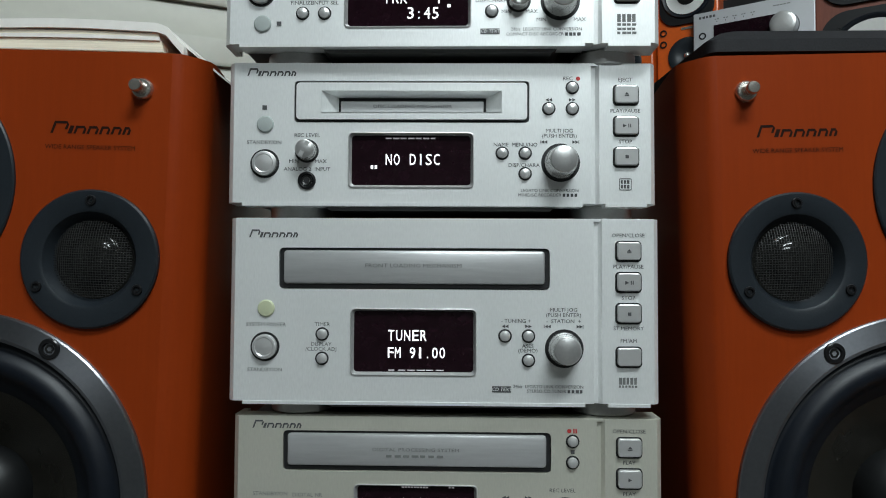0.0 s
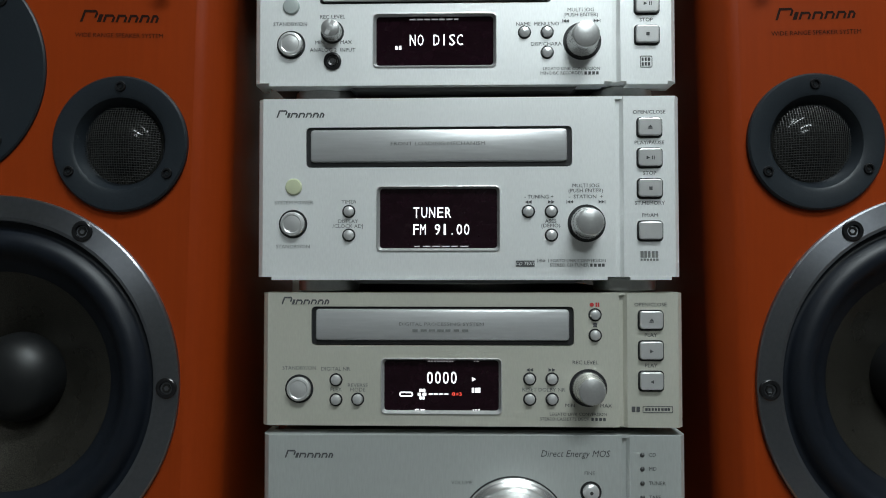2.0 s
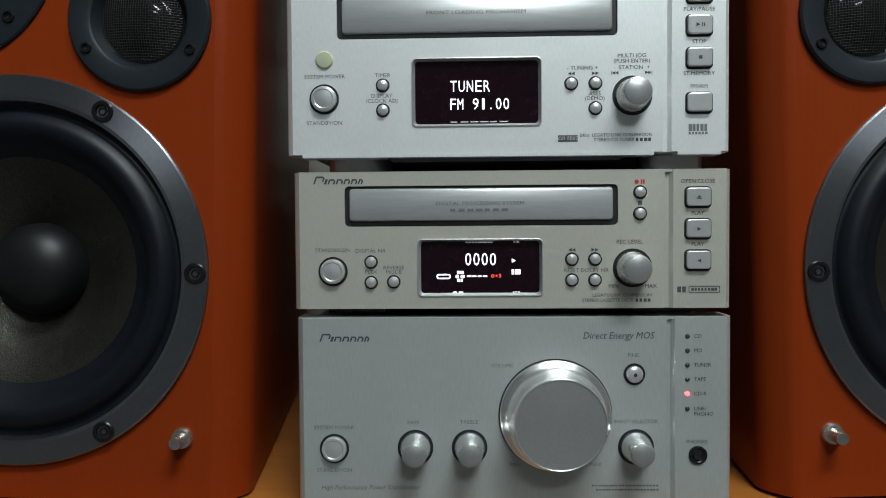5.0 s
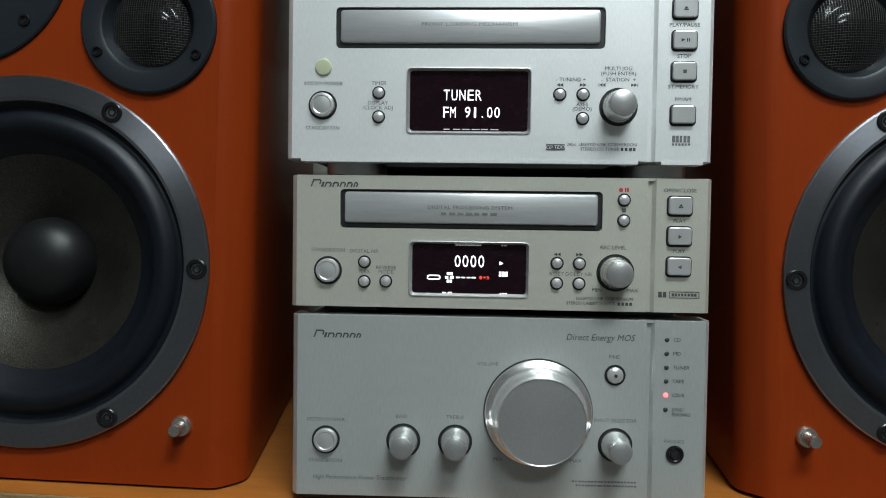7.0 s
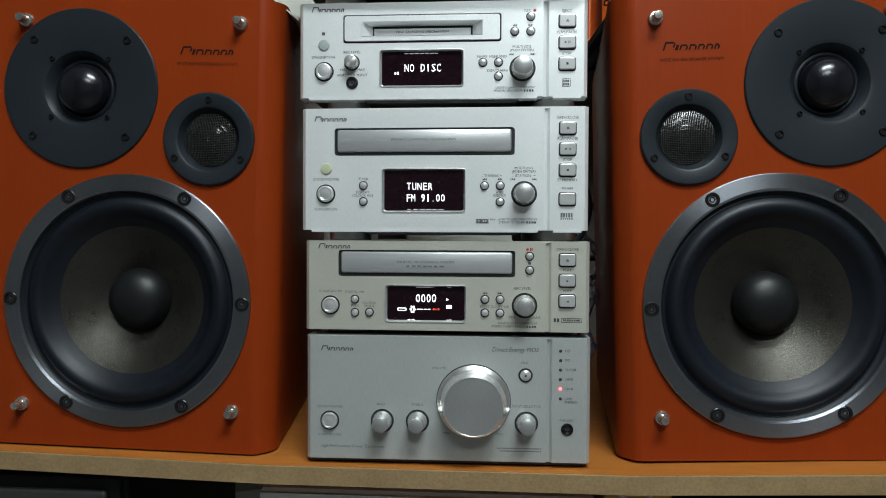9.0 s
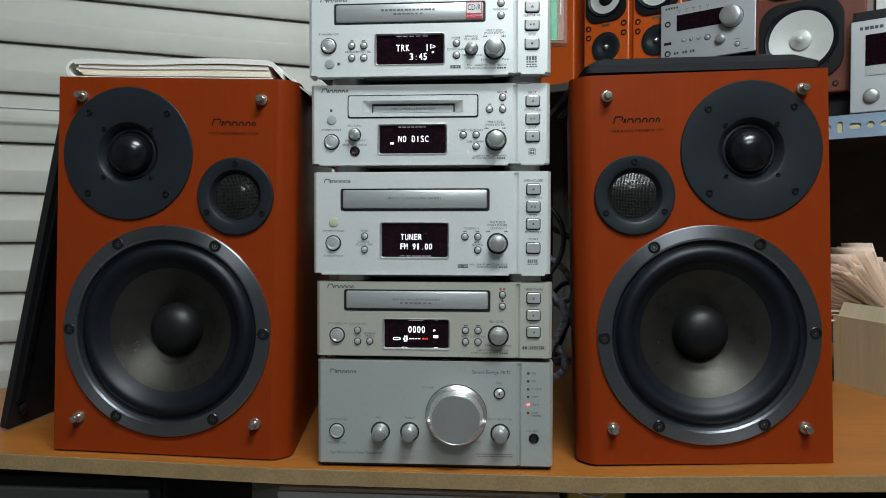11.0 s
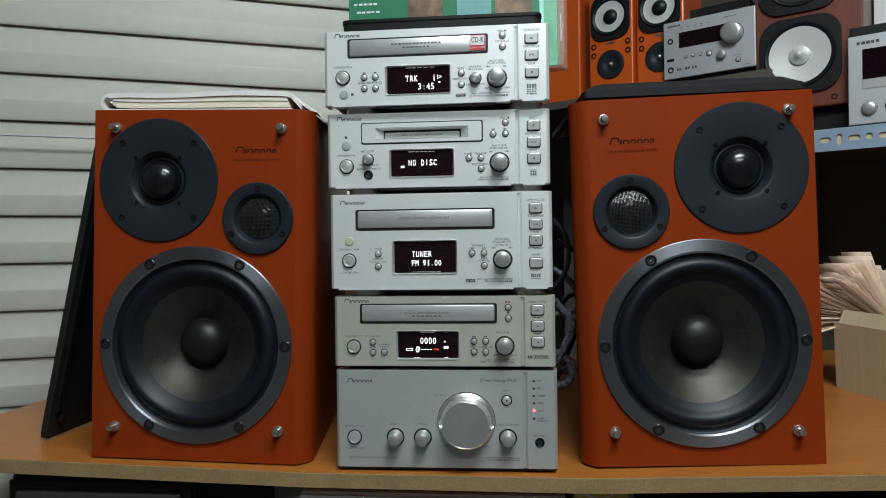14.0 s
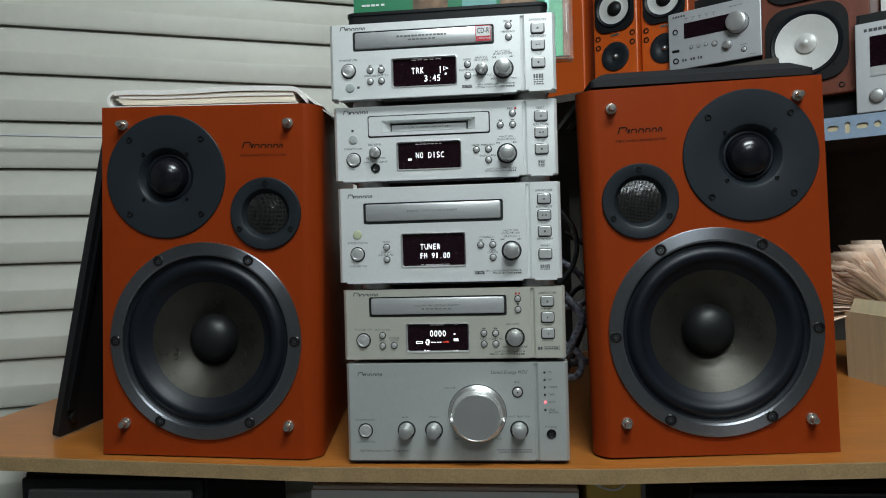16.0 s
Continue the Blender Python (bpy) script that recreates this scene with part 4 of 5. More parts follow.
# ---- on and beside the loudspeakers and the stack ----
def slab(bm, x0, x1, y0, y1, height, thick, n=28):
    """A thin wavy slab: height(x, y) is its lower face."""
    top, low = {}, {}
    for i in range(n + 1):
        for j in range(7):
            x, y = x0 + (x1 - x0) * i / n, y0 + (y1 - y0) * j / 6
            z = height(x, y)
            low[i, j], top[i, j] = bm.verts.new((x, y, z)), bm.verts.new((x, y, z + thick))
    for i in range(n):
        for j in range(6):
            bm.faces.new((low[i, j], low[i, j + 1], low[i + 1, j + 1], low[i + 1, j]))
            bm.faces.new((top[i, j], top[i + 1, j], top[i + 1, j + 1], top[i, j + 1]))
    for i in range(n):
        bm.faces.new((low[i, 0], low[i + 1, 0], top[i + 1, 0], top[i, 0]))
        bm.faces.new((low[i, 6], top[i, 6], top[i + 1, 6], low[i + 1, 6]))
    for j in range(6):
        bm.faces.new((low[0, j], top[0, j], top[0, j + 1], low[0, j + 1]))
        bm.faces.new((low[n, j], low[n, j + 1], top[n, j + 1], top[n, j]))
    return bm


def magazine():
    mg = thing("magazine", pose(-0.26, 0.03, 0.3640, 0, 1.45, 0) @ Matrix.Diagonal((1, 1, 1.12, 1)), "worn white magazine with yellowed pages lying on the loudspeaker", "magazine")
    wave = lambda x, y: 0.0010 * math.sin(x * 38 + y * 9) + 0.0010
    smooth(part("back_cover", slab(bmesh.new(), -0.101, 0.100, -0.003, 0.20, lambda x, y: 0.0002 + 0.0004 * max(0, (-0.06 - x)) * 20, 0.0026), PAPER, mg), 50)
    for k in range(5):
        lo = 0.0036 + k * 0.0019
        smooth(part("page_block", slab(bmesh.new(), -0.100 + 0.0035 * abs(k - 2), 0.098 - 0.0008 * k, -0.0030 + 0.0005 * (k % 3), 0.196, lambda x, y, lo=lo: lo + 0.35 * wave(x, y) * (0.5 + k * .2) + 0.0010 * max(0, -0.07 - x) * 30, 0.00182), PAGES if k != 3 else PAPER, mg), 50)

    def cover(x, y):
        z = 0.0130 + wave(x, y) * 0.9
        if x < -0.080:
            z -= (-0.080 - x) * 0.06
        if x > 0.098:
            z -= (x - 0.098) * 0.95
        return z

    smooth(part("front_cover", slab(bmesh.new(), -0.101, 0.110, -0.004, 0.20, cover, 0.0045, 40), PAPER, mg, "white creased front cover"), 50)
    # the folded spine, a rounded shell that joins both covers
    turns = [radians(90 + 180 * i / 12) for i in range(13)]
    shell = [(-0.1005 + 0.0095 * math.cos(a), 0.0090 + 0.0086 * math.sin(a)) for a in turns]
    shell += [(-0.1005 + 0.0065 * math.cos(a), 0.0090 + 0.0058 * math.sin(a)) for a in reversed(turns)]
    smooth(part("spine", prism_y(shell, -0.0035, 0.20), PAPER, mg, "rounded white spine"), 40)
    smooth(part("loose_leaf", slab(bmesh.new(), 0.098, 0.136, 0.0, 0.12, lambda x, y: 0.0150 - (x - 0.098) * 0.70 + 0.05 * (x - .098) * (y), 0.0012, 12), PAPER, mg, "bent loose leaf"), 50)
    return mg


magazine()


def grille_panel(m, w, h, label):
    """Cloth-covered frame lying in x, y, its sloped front face up; pegs and ribs on the other side."""
    g = thing("speaker_grille", m, label, "speaker grille", "black loudspeaker grilles")
    bm = bmesh.new()
    rows = [(0.000, 0.0, 0.006), (0.0, 0.007, 0.006), (0.012, 0.0155, 0.010), (0.016, 0.0165, 0.010)]
    loops = []
    for inset, z, r in rows:
        pts = round_rect(inset, w - inset, inset, h - inset, r, 4)
        loops.append([bm.verts.new((x, y, z)) for x, y in pts])
    bm.faces.new(loops[0]), bm.faces.new(loops[-1][::-1])
    for a, b in zip(loops, loops[1:]):
        for i in range(len(a)):
            bm.faces.new((a[i], a[(i + 1) % len(a)], b[(i + 1) % len(b)], b[i]))
    smooth(part("cloth_frame", bm, GRILLE, g), 50)
    for x in (0.02, w - 0.02):
        for y in (0.02, h - 0.02):
            part("clip", lathe([(0.006, 0), (0.006, 0.004), (0.004, 0.005), (0, 0.005)], 0, 0, 16), BLACKPL, g).matrix_local = pose(x, y, 0.0005, -90, 0, 0)
    part("rib", box(0.008, 0.016, 0.03, h - 0.03, -0.003, 0.0008), BLACKPL, g)
    part("rib", box(w - 0.016, w - 0.008, 0.03, h - 0.03, -0.003, 0.0008), BLACKPL, g)
    return g


grille_panel(pose(0.1395, 0.024, 0.3640, 0, -1.45, 3.65), 0.217, 0.26, "black cloth speaker grille lying flat on the loudspeaker")
lean = math.degrees(math.atan2(0.345, 0.074))
grille_panel(pose(-0.462, 0.275, 0.0050, 0, 0, 0) @ pose(0, 0, 0, 0, -lean, 0) @ pose(0, 0, 0, 0, 0, -90) @ pose(0, 0, 0), 0.215, 0.352, "black speaker grille leaning against the loudspeaker's side")

cover = thing("black_cover", pose(0, 0.004, 0.4295), "flat dark blue-black cover lying on the top unit", "cover")
smooth(part("shell", prism_z(round_rect(-0.100, 0.097, 0.0, 0.19, 0.008), 0.0, 0.0125), BLACKPL, cover), 40)
smooth(part("rim", prism_z(round_rect(-0.101, 0.098, -0.001, 0.191, 0.009), 0.0125, 0.0155), BLACKPL, cover), 40)


def print_box():
    b = thing("green_package", pose(0, 0.052, 0.4450), "glossy green printed package standing on the black cover", "package")
    part("carton", box(-0.104, 0.098, 0, 0.012, 0, 0.135, bevel=0.0008), GREEN, b)
    part("photo", box(-0.040, -0.003, -0.0004, 0, 0.006, 0.11), PHOTO, b, "brown printed photo")
    part("photo", box(0.052, 0.090, -0.0004, 0, 0.008, 0.11), PHOTO, b)
    part("label_strip", box(0.012, 0.048, -0.0004, 0, 0.004, 0.12), TEAL, b)
    for k in range(4):
        bars(-0.082 - 0.003 * (k % 2), 0.007 + k * 0.0085, 0.026, 0.0022, STICKWHITE, b, y=-0.0005, pieces=5)
    part("white_edge", box(-0.104, 0.098, -0.0005, 0, 0.0, 0.0022), STICKWHITE, b)
    return b


print_box()
acr = thing("display_case", pose(0.0, 0.150, 0.4292), "clear plastic case holding a green booklet behind the stack", "plastic case")
part("booklet", box(0.030, 0.1235, 0.003, 0.008, 0.003, 0.15), GREEN, acr, "green booklet")
part("booklet_strip", box(0.090, 0.108, 0.0022, 0.003, 0.004, 0.148), TEAL, acr, "pale teal strip")
part("spine", box(0.1240, 0.1310, 0.003, 0.008, 0.003, 0.15), BROWN, acr, "red-brown spine")
part("clear_wall", box(0.028, 0.1345, 0.0, 0.0012, 0.0, 0.152), CLEAR, acr).visible_shadow = False
part("clear_base", box(0.028, 0.1345, 0.0, 0.014, -0.0020, 0.0), CLEAR, acr, "clear plastic base").visible_shadow = False
part("pen_mark", box(0.1270, 0.1278, -0.0004, 0.0, 0.030, 0.062), STICKWHITE, acr)


def tube(name, pts, r, mat, parent, label=""):
    """A bent round cable through the given places."""
    cu = bpy.data.curves.new(name, "CURVE")
    cu.dimensions, cu.bevel_depth, cu.bevel_resolution, cu.resolution_u = "3D", r, 3, 8
    sp = cu.splines.new("BEZIER")
    sp.bezier_points.add(len(pts) - 1)
    for p, q in zip(sp.bezier_points, pts):
        p.co = q
        p.handle_left_type = p.handle_right_type = "AUTO"
    tmp = new(name, cu)
    me = bpy.data.meshes.new_from_object(tmp.evaluated_get(bpy.context.evaluated_depsgraph_get()))
    bpy.data.objects.remove(tmp)
    me.name = name
    me.materials.append(mat)
    o = new(name, me)
    o.parent = parent
    if label:
        o["label"] = label
    return o


cab = thing("cable_bundle", pose(0.165, 0.34, -0.0035), "tangled black and blue-white braided cables behind the stack", "cables")
tube("black_cable", [(-0.045, 0.0, 0.004), (0.000, 0.01, 0.12), (0.005, 0.0, 0.20), (-0.03, 0.02, 0.23)], 0.004, CABLE, cab)
tube("black_cable", [(-0.045, 0.03, 0.10), (0.0, 0.02, 0.15), (0.035, 0.02, 0.10), (0.03, 0.03, 0.004)], 0.004, CABLE, cab)
tube("braided_cable", [(-0.04, -0.03, 0.145), (-0.005, -0.04, 0.10), (0.010, -0.02, 0.055), (-0.03, -0.03, 0.045)], 0.0055, CABLEBLUE, cab, "blue and white braided cable")
tube("braided_cable", [(-0.04, -0.02, 0.190), (-0.012, -0.03, 0.165), (-0.004, -0.02, 0.135), (-0.04, 0.0, 0.12)], 0.0045, CABLEBLUE, cab)
tube("braided_cable", [(-0.045, -0.06, 0.055), (-0.028, -0.065, 0.085), (-0.018, -0.06, 0.115), (-0.035, -0.05, 0.14)], 0.0050, CABLEBLUE, cab)
tube("braided_cable", [(-0.045, -0.06, 0.030), (-0.024, -0.065, 0.036), (-0.020, -0.06, 0.060), (-0.040, -0.05, 0.075)], 0.0050, CABLEBLUE, cab)
tube("black_cable", [(-0.045, -0.06, 0.16), (-0.026, -0.06, 0.185), (-0.022, -0.05, 0.23), (-0.04, -0.04, 0.26)], 0.0035, CABLE, cab)

rod = thing("steel_wire", pose(-0.66, 0.225, 0.386, 0, 0, 23), "thin grey steel wire along the siding", "wire")
tube("wire", [(-0.3, 0.0, 0.0), (0.2, 0.0, -0.002), (0.72, 0.0, 0.0)], 0.0016, RACKSILVER, rod)

# ---- cardboard box with paper bundles ----
carton = thing("cardboard_box", pose(0.570, 0.154, 0.0072, 0, -1.9, 10), "open brown cardboard box on the table", "cardboard box")
part("side", box(0.0, 0.004, 0.0, 0.22, 0.0, 0.096), CARD, carton)
part("side", box(0.30, 0.304, 0.0, 0.22, 0.0, 0.096), CARD, carton)
part("side", box(0.0042, 0.2998, 0.0, 0.004, 0.0, 0.096), CARD, carton)
part("side", box(0.0042, 0.2998, 0.216, 0.22, 0.0, 0.096), CARD, carton)
part("bottom", box(0.0042, 0.2998, 0.0042, 0.2158, 0.0, 0.004), CARD, carton)
part("flap", box(0.0, 0.003, 0.01, 0.21, 0.0, 0.020), CARD, carton).matrix_local = pose(0.001, 0, 0.096, 0, 24, 0)


def paper_bundle(m, seed, count, a0, a1, size, label):
    """Sheets tied at the foot, fanned out and curled over."""
    pb = thing("paper_bundle", m, label, "paper", "bundles of pink paper sheets")
    rng = random.Random(seed)
    for k in range(count):
        f = k / (count - 1)
        ang = radians(a0 + (a1 - a0) * f + rng.uniform(-1.4, 1.4))
        curl = radians(rng.uniform(10, 34) - 40 * f)
        ln = size * rng.uniform(0.72, 1.12)
        y0, y1 = rng.uniform(-0.012, 0.018), 0.055 + rng.uniform(-0.01, 0.01)
        bm = bmesh.new()
        x, z = 0.026 * f, 0.0
        prev = None
        for j in range(9):
            g = j / 8
            a = ang + curl * (g - 0.35) * (1 if f > .25 else .5)
            pair = (bm.verts.new((x, y0, z)), bm.verts.new((x, y1, z)))
            if prev:
                bm.faces.new((prev[0], pair[0], pair[1], prev[1]))
            prev = pair
            x, z = x + math.cos(a) * ln / 8, z + math.sin(a) * ln / 8
        s = part("sheet", bm, SHEET, pb)
        s.data.shade_smooth()
        s.modifiers.new("thickness", "SOLIDIFY").thickness = 0.0005
    part("tie", box(-0.004, 0.034, -0.014, -0.012, 0.010, 0.012), CARD, pb, "thin string tie")
    part("folded_core", box(-0.002, 0.030, -0.005, 0.050, -0.088, 0.004), SHEET, pb)
    return pb


paper_bundle(pose(0.578, 0.385, 0.104, 0, 0, 14), 3, 64, 194, 140, 0.108, "bundle of pale pink paper sheets fanned out of the box")
paper_bundle(pose(0.600, 0.365, 0.102, 0, 0, 14), 8, 52, 148, 112, 0.104, "upright bundle of pale pink paper sheets in the box")

# ---- rack with more audio gear ----
RACK = pose(0.380, 0.745, 0.0, 0, 0, -32)


def on_rack(x, y, z):
    return RACK @ pose(x, y, z)


rack = thing("storage_rack", RACK, "storage rack of pale blue slotted steel with dark boards", "rack")


def slotted_angle(x0, x1, z1):
    loops = [[(x0, z1 - 0.038), (x1, z1 - 0.038), (x1, z1), (x0, z1)]]
    x, k = x0 + 0.012, 0
    while x < x1 - 0.014:
        if k % 4 == 1:
            loops.append(round_rect(x - 0.0040, x + 0.0040, z1 - 0.029, z1 - 0.010, 0.0039))
        elif k % 2 == 0:
            loops.append(round_rect(x - 0.0085, x + 0.0085, z1 - 0.0235, z1 - 0.0140, 0.0046))
        else:
            loops.append(circle(x, z1 - 0.0185, 0.0054, 16))
        x += 0.0215
        k += 1
    return holed_outline(loops, -0.040, -0.0375)


part("slotted_angle", slotted_angle(0.190, 0.72, 0.412), STEELBLUE, rack, "pale blue slotted steel angle")
part("shelf_board", box(0.205, 0.72, -0.035, 0.40, 0.398, 0.410), DARKWALL, rack)
part("hole_backing", box(0.215, 0.72, -0.0368, -0.0352, 0.376, 0.4105), CARD, rack, "cardboard showing through the slots")
part("shelf_board", box(-0.42, 0.200, -0.02, 0.40, 0.520, 0.536), DARKWALL, rack)
for x in (-0.41, 0.2, 0.70):
    for y in (0.015, 0.385):
        part("post", box(x - 0.015, x + 0.015, y - 0.012, y + 0.012, -0.75, 0.40 if x > 0 else 0.52), DARKWALL, rack)
part("back_panel", box(-0.42, 0.72, 0.402, 0.412, -0.75, 1.2), DARKWALL, rack, "dark back panel")


def hole_ring(parent, x, z, r, y=0.0):
    smooth(part("socket", lathe([(r, y + .0005), (r, y - .0012), (r * .7, y - .0015), (r * .55, y + .001), (0, y + .001)], x, z, 16), BLACKPL, parent), 40)


def orange_satellite(m, label):
    o = thing("orange_loudspeaker", m, label, "loudspeaker", "small orange loudspeakers")
    part("cabinet", box(0, 0.098, 0, 0.12, 0, 0.25, bevel=0.003), ORANGE, o)
    w = part("woofer", holed_outline([round_rect(0.006, 0.092, 0.118, 0.214, 0.026, 6), circle(0.049, 0.166, 0.0385, 40)], -0.004, 0.002), BLACKPL, o, "black moulded driver frame")
    smooth(part("surround", lathe([(0.040, -0.0040), (0.038, -0.0066), (0.034, -0.0052), (0.032, -0.0030)], 0.049, 0.166, 40), RUBBER, w), 60)
    smooth(part("cone", lathe([(0.0325, -0.0048), (0.016, -0.0012), (0.0155, -0.0016)], 0.049, 0.166, 40), WHITECONE, w, "silver-white cone"), 60)
    smooth(part("dust_cap", lathe([(0.0160, -0.0014), (0.012, -0.0065), (0.006, -0.0085), (0, -0.0090)], 0.049, 0.166, 32), CAP, w), 60)
    t = smooth(part("tweeter", lathe([(0.030, 0.001), (0.030, -0.0028), (0.0275, -0.0036), (0.016, -0.0030), (0.012, -0.0004), (0, -0.0002)], 0.049, 0.066, 40), PLATE, o, "black tweeter plate"), 40)
    smooth(part("phase_plug", lathe([(0.006, -0.0005), (0.004, -0.005), (0, -0.007)], 0.049, 0.066, 16), CHROME, t, "small chrome plug"), 60)
    for x in (0.011, 0.087):
        for z in (0.090, 0.109):
            hole_ring(o, x, z, 0.0058, -0.0005)
    part("name_plate", box(0.040, 0.058, -0.001, 0, 0.1095, 0.1135), PEG, o)
    return o


orange_satellite(on_rack(-0.164, 0.0, 0.536), "small orange loudspeaker with silver-white cone on the rack")
orange_satellite(on_rack(-0.063, 0.012, 0.536), "small orange loudspeaker partly behind the mini receiver")
bigor = thing("orange_loudspeaker", on_rack(-0.40, 0.02, 0.536), "large plain orange loudspeaker cabinet seen from its side", "loudspeaker")
part("cabinet", box(0, 0.205, 0, 0.30, 0, 0.42, bevel=0.004), ORANGE, bigor)
part("base", box(0.004, 0.200, 0.004, 0.29, -0.0004, 0.0008), BLACKPL, bigor)


def mini_receiver():
    r = thing("mini_receiver", on_rack(0.0, -0.006, 0.536), "silver mini receiver with large volume knob on the rack", "receiver")
    part("plinth", box(0.004, 0.166, 0.01, 0.2, 0.0, 0.014), BLACKPL, r)
    part("case", box(0.002, 0.170, 0.006, 0.24, 0.013, 0.124, bevel=0.002), CASE, r)
    part("front_panel", box(0.0, 0.172, 0.0, 0.0058, 0.012, 0.125, bevel=0.0016), RACKSILVER, r)
    s = part("display", box(0.031, 0.122, -0.0008, 0.001, 0.071, 0.101), SCREEN, r, "dark unlit display")
    knob(r, 0.131, 0.0805, 0.0195, 0.016, name="volume_knob", ring=1.06, face=0.9, body=RACKSILVER)
    knob(r, 0.112, 0.043, 0.0085, 0.008, ring=1.05, face=0.9, body=RACKSILVER)
    for x in (0.044, 0.058, 0.072):
        small_button(r, x, 0.052, 0.0028)
    small_button(r, 0.088, 0.050, 0.0044)
    small_button(r, 0.141, 0.029, 0.0040)
    hole_ring(r, 0.014, 0.087, 0.0055)
    hole_ring(r, 0.014, 0.030, 0.0058)
    part("usb_port", box(0.007, 0.021, -0.0006, 0.001, 0.047, 0.052), SCREW, r)
    bars(0.022, 0.1165, 0.026, 0.0038, INK, r, y=-0.0003, pieces=5)
    for x in (0.036, 0.049, 0.062, 0.075, 0.088):
        bars(x, 0.1105, 0.007, 0.0014, FAINTINK, r, y=-0.0003, pieces=2)
        bars(x, 0.1065, 0.0016, 0.0022, INK, r, y=-0.0003, pieces=1)
    for x in (0.031, 0.047, 0.061):
        bars(x, 0.029, 0.010, 0.005, INK, r, y=-0.0003, pieces=2)
    bars(0.128, 0.114, 0.024, 0.0016, FAINTINK, r, y=-0.0003, pieces=5)
    bars(0.141, 0.0385, 0.012, 0.0014, FAINTINK, r, y=-0.0003, pieces=3)
    bars(0.155, 0.018, 0.014, 0.0012, FAINTINK, r, y=-0.0003, pieces=4)
    return r


mini_receiver()
disc = thing("black_case", on_rack(0.03, 0.05, 0.6615), "black plastic case on top of the mini receiver", "plastic case")
part("case", box(0.0, 0.12, 0, 0.15, 0, 0.035, bevel=0.003), BLACKPL, disc)


def brown_monitor():
    b = thing("brown_loudspeaker", on_rack(0.170, 0.0, 0.410), "red-brown loudspeaker with white cone on a black stand", "loudspeaker")
    part("stand", box(0.02, 0.168, 0.02, 0.24, 0.0, 0.049, bevel=0.002), BLACKPL, b, "black stand")
    part("cabinet", box(0.0, 0.172, 0.0, 0.26, 0.049, 0.40, bevel=0.003), BROWN, b)
    for z in (0.145, 0.290):
        w = part("woofer", holed_outline([round_rect(0.008, 0.140, z - 0.068, z + 0.068, 0.036, 7), circle(0.074, z, 0.057, 56)], -0.005, 0.002), BLACKPL, b, "black rounded-square driver frame")
        smooth(part("surround", lathe([(0.0585, -0.0050), (0.056, -0.0075), (0.052, -0.0062), (0.0490, -0.0030)], 0.074, z, 56), RUBBER, w), 60)
        if z < 0.2:
            smooth(part("cone", lathe([(0.0505, -0.0052), (0.040, -0.0036), (0.028, -0.0016), (0.0165, -0.0004)], 0.074, z, 56), WHITECONE, w, "silver-white cone"), 60)
            smooth(part("phase_plug", lathe([(0.0175, -0.0002), (0.0172, -0.004), (0.015, -0.0055), (0.012, -0.006), (0.006, -0.013), (0, -0.017)], 0.074, z, 40), WHITECONE, w, "pointed silver plug"), 40)
        else:
            smooth(part("cone", lathe([(0.0505, -0.0052), (0.0165, -0.001), (0, -0.004)], 0.074, z, 56), CAP, w), 60)
        for a in (45, 135, 225, 315):
            bolt("bolt", 0.074 + 0.073 * math.cos(radians(a)) * 0.82, z + 0.073 * math.sin(radians(a)) * 0.82, 0.0032, -0.0048, w)
    hole_ring(b, 0.128, 0.064, 0.0050)
    return b


brown_monitor()


def white_unit():
    w = thing("silver_audio_unit", on_rack(0.322, -0.030, 0.412), "pale silver audio unit with dark screen on the rack", "audio unit")
    part("case", box(0.003, 0.20, 0.006, 0.24, 0.004, 0.150, bevel=0.002), RACKSILVER, w)
    part("front_panel", box(0.0, 0.205, 0.0, 0.0058, 0.003, 0.152, bevel=0.0016), RACKSILVER, w)
    part("foot", box(0.01, 0.195, 0.01, 0.22, 0.0, 0.0042), BLACKPL, w)
    part("display", box(0.021, 0.185, -0.0008, 0.001, 0.078, 0.128), SCREEN, w, "dark screen")
    part("tray_band", box(0.021, 0.185, -0.0010, 0.001, 0.062, 0.0775), TRAYMETAL, w)
    knob(w, 0.030, 0.029, 0.0115, 0.006, ring=1.04, face=0.85, body=RACKSILVER)
    part("socket", box(0.052, 0.068, -0.0006, 0.001, 0.026, 0.034), SCREW, w)
    bars(0.030, 0.139, 0.034, 0.0052, INK, w, y=-0.0003, pieces=5)
    return w


white_unit()
tr = thing("black_tray", on_rack(0.327, -0.022, 0.564), "shallow black plastic tray on the silver audio unit", "tray")
part("base", box(0, 0.19, 0, 0.15, 0, 0.004), BLACKPL, tr)
part("front_lip", box(0, 0.19, -0.003, 0.0, 0.0, 0.016, bevel=0.001), BLACKPL, tr)
part("side_lip", box(-0.003, 0.0, -0.003, 0.15, 0.0, 0.016), BLACKPL, tr)
wb = thing("white_carton", on_rack(0.345, 0.140, 0.564), "white printed carton standing behind the black tray", "carton")
part("carton", box(0.0, 0.2, 0.0, 0.06, 0.0, 0.15, bevel=0.001), STICKWHITE, wb)
lettering("D-5", 0.060, 0.030, 0.014, INK, wb, align="CENTER")
bars(0.085, 0.030, 0.014, 0.014, INK, wb, pieces=2)
bars(0.070, 0.052, 0.040, 0.004, FAINTINK, wb, pieces=6)

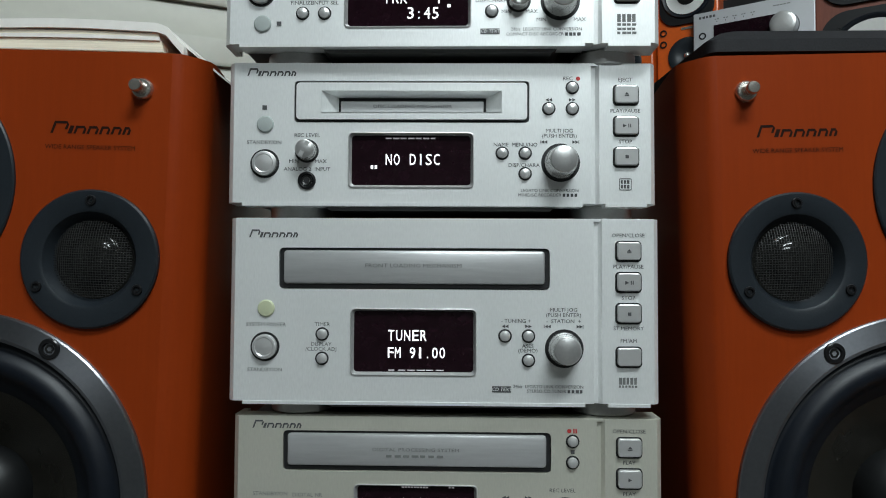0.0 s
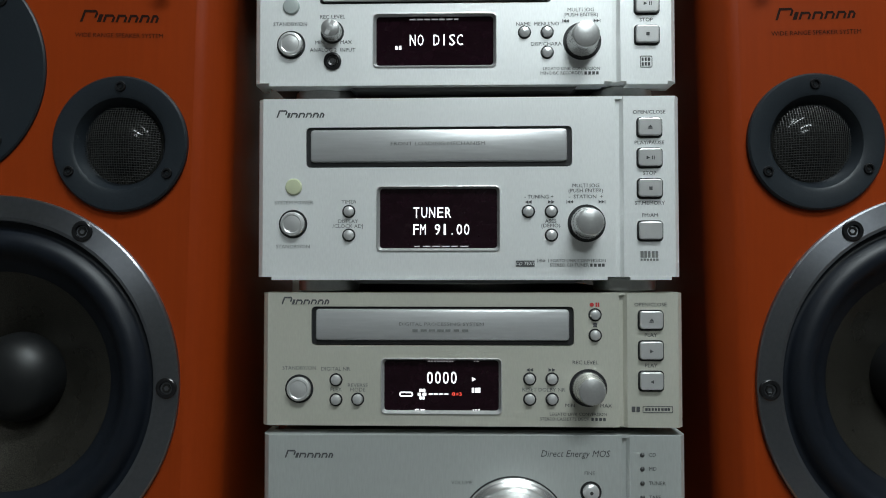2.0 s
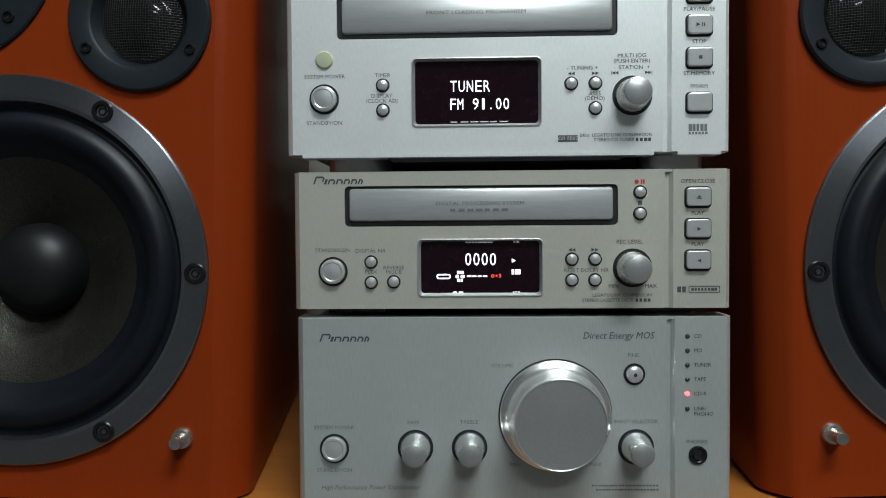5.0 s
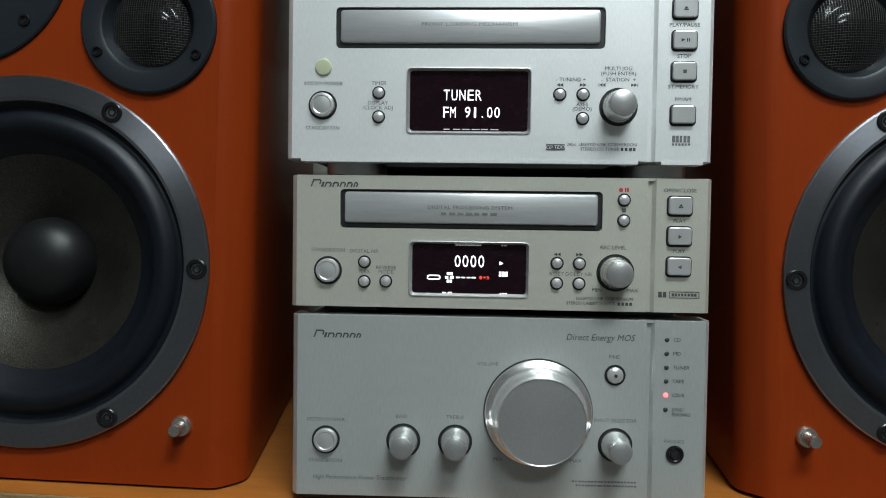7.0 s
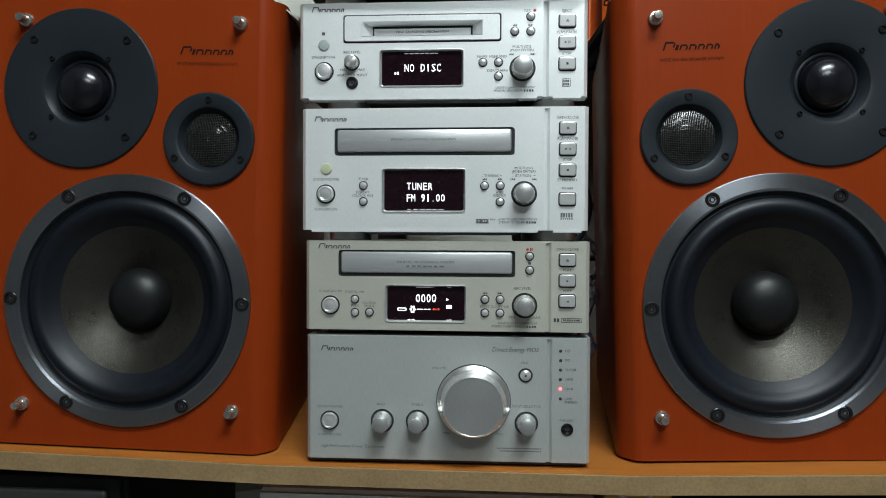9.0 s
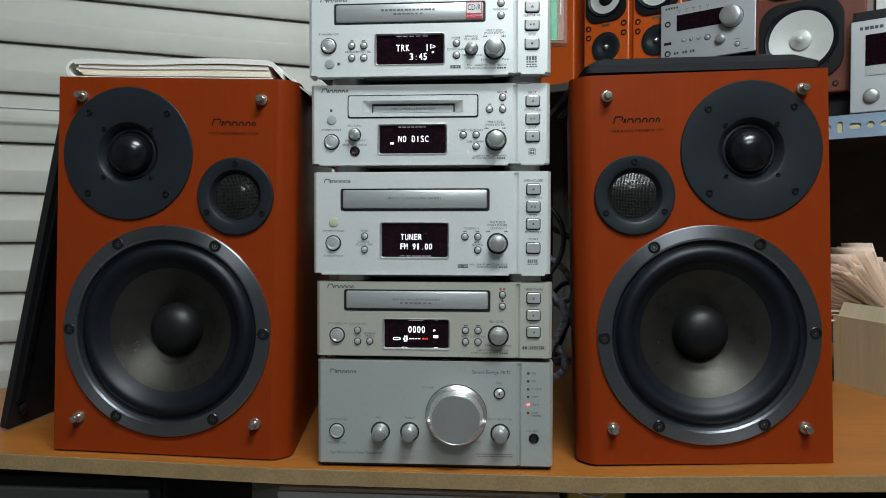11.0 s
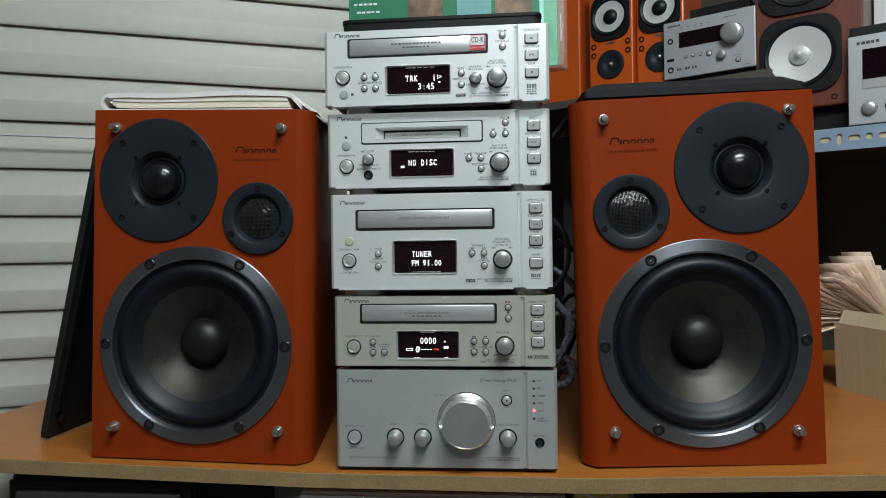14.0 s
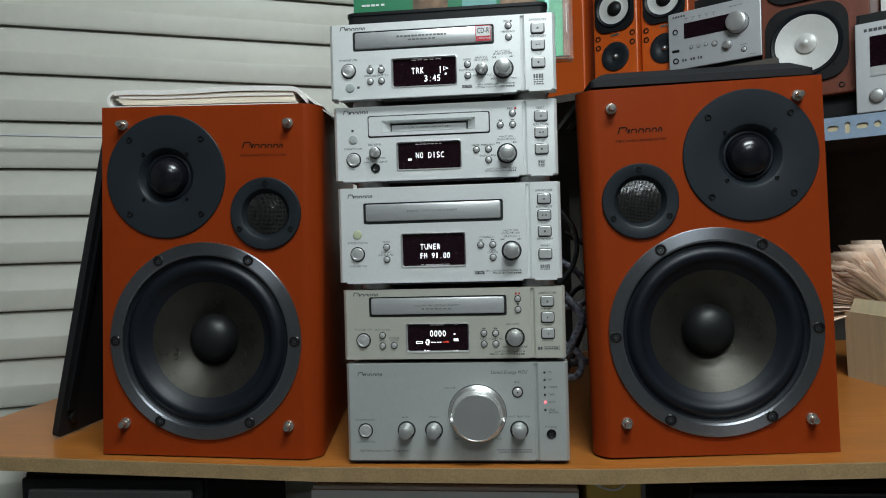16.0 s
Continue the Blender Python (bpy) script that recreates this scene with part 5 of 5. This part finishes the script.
# ---- under the table ----
low = thing("lower_shelf", pose(0, 0, -0.215), "dark lower shelf board under the table", "shelf")
part("board", box(-0.554, 0.925, 0.02, 0.285, -0.016, 0.0), DARKWALL, low)


def black_component(x0, x1, y, h, label):
    c = thing("black_audio_unit", pose(x0, y, -0.215), label, "audio unit", "black audio units under the table")
    w = x1 - x0
    part("case", box(0, w, 0.008, 0.25, 0.004, h, bevel=0.003), BLACKPL, c)
    part("front_panel", box(0.002, w - 0.002, 0.0, 0.008, 0.006, h - 0.004, bevel=0.002), BLACKPL, c)
    part("front_bar", box(0.012, w - 0.012, -0.004, 0.0, h - 0.030, h - 0.014, bevel=0.003), CASE, c, "dark grey front bar")
    part("foot", box(0.01, w - 0.01, 0.02, 0.24, 0.0, 0.0042), GAP, c)
    return c


black_component(-0.478, -0.270, 0.020, 0.192, "black audio unit with grey front bar under the table")
black_component(0.225, 0.500, 0.020, 0.185, "wide black audio unit under the table")
sil = thing("silver_disc_player", pose(-0.165, 0.050, -0.215), "flat silver audio unit lying on the lower shelf", "audio unit")
part("case", box(0, 0.285, 0.004, 0.23, 0.004, 0.172, bevel=0.004), SILVER, sil)
part("front_panel", box(0.001, 0.284, 0.0, 0.004, 0.006, 0.168), SILVER, sil)
part("foot", box(0.02, 0.265, 0.02, 0.22, 0.0, 0.0042), GAP, sil)
yel = thing("yellow_box", pose(0.128, 0.060, -0.215), "yellow plastic box under the table", "box")
part("body", box(0, 0.056, 0, 0.2, 0, 0.185, bevel=0.002), YELLOW, yel)
part("lid", box(-0.001, 0.057, -0.001, 0.2, 0.185, 0.192, bevel=0.002), YELLOW, yel)
wc = thing("white_cable", pose(0.128, 0.052, -0.215), "white cable with a plug hanging before the yellow box", "cable")
tube("lead", [(0.000, 0.0, 0.183), (0.018, -0.002, 0.173), (0.034, -0.002, 0.174), (0.042, -0.001, 0.190), (0.040, 0.003, 0.193)], 0.0012, STICKWHITE, wc)
part("plug", box(-0.009, 0.009, -0.003, 0.003, -0.0025, 0.0025, bevel=0.001), STICKWHITE, wc).matrix_local = pose(0.006, 0.0, 0.180, 0, 30, 0)
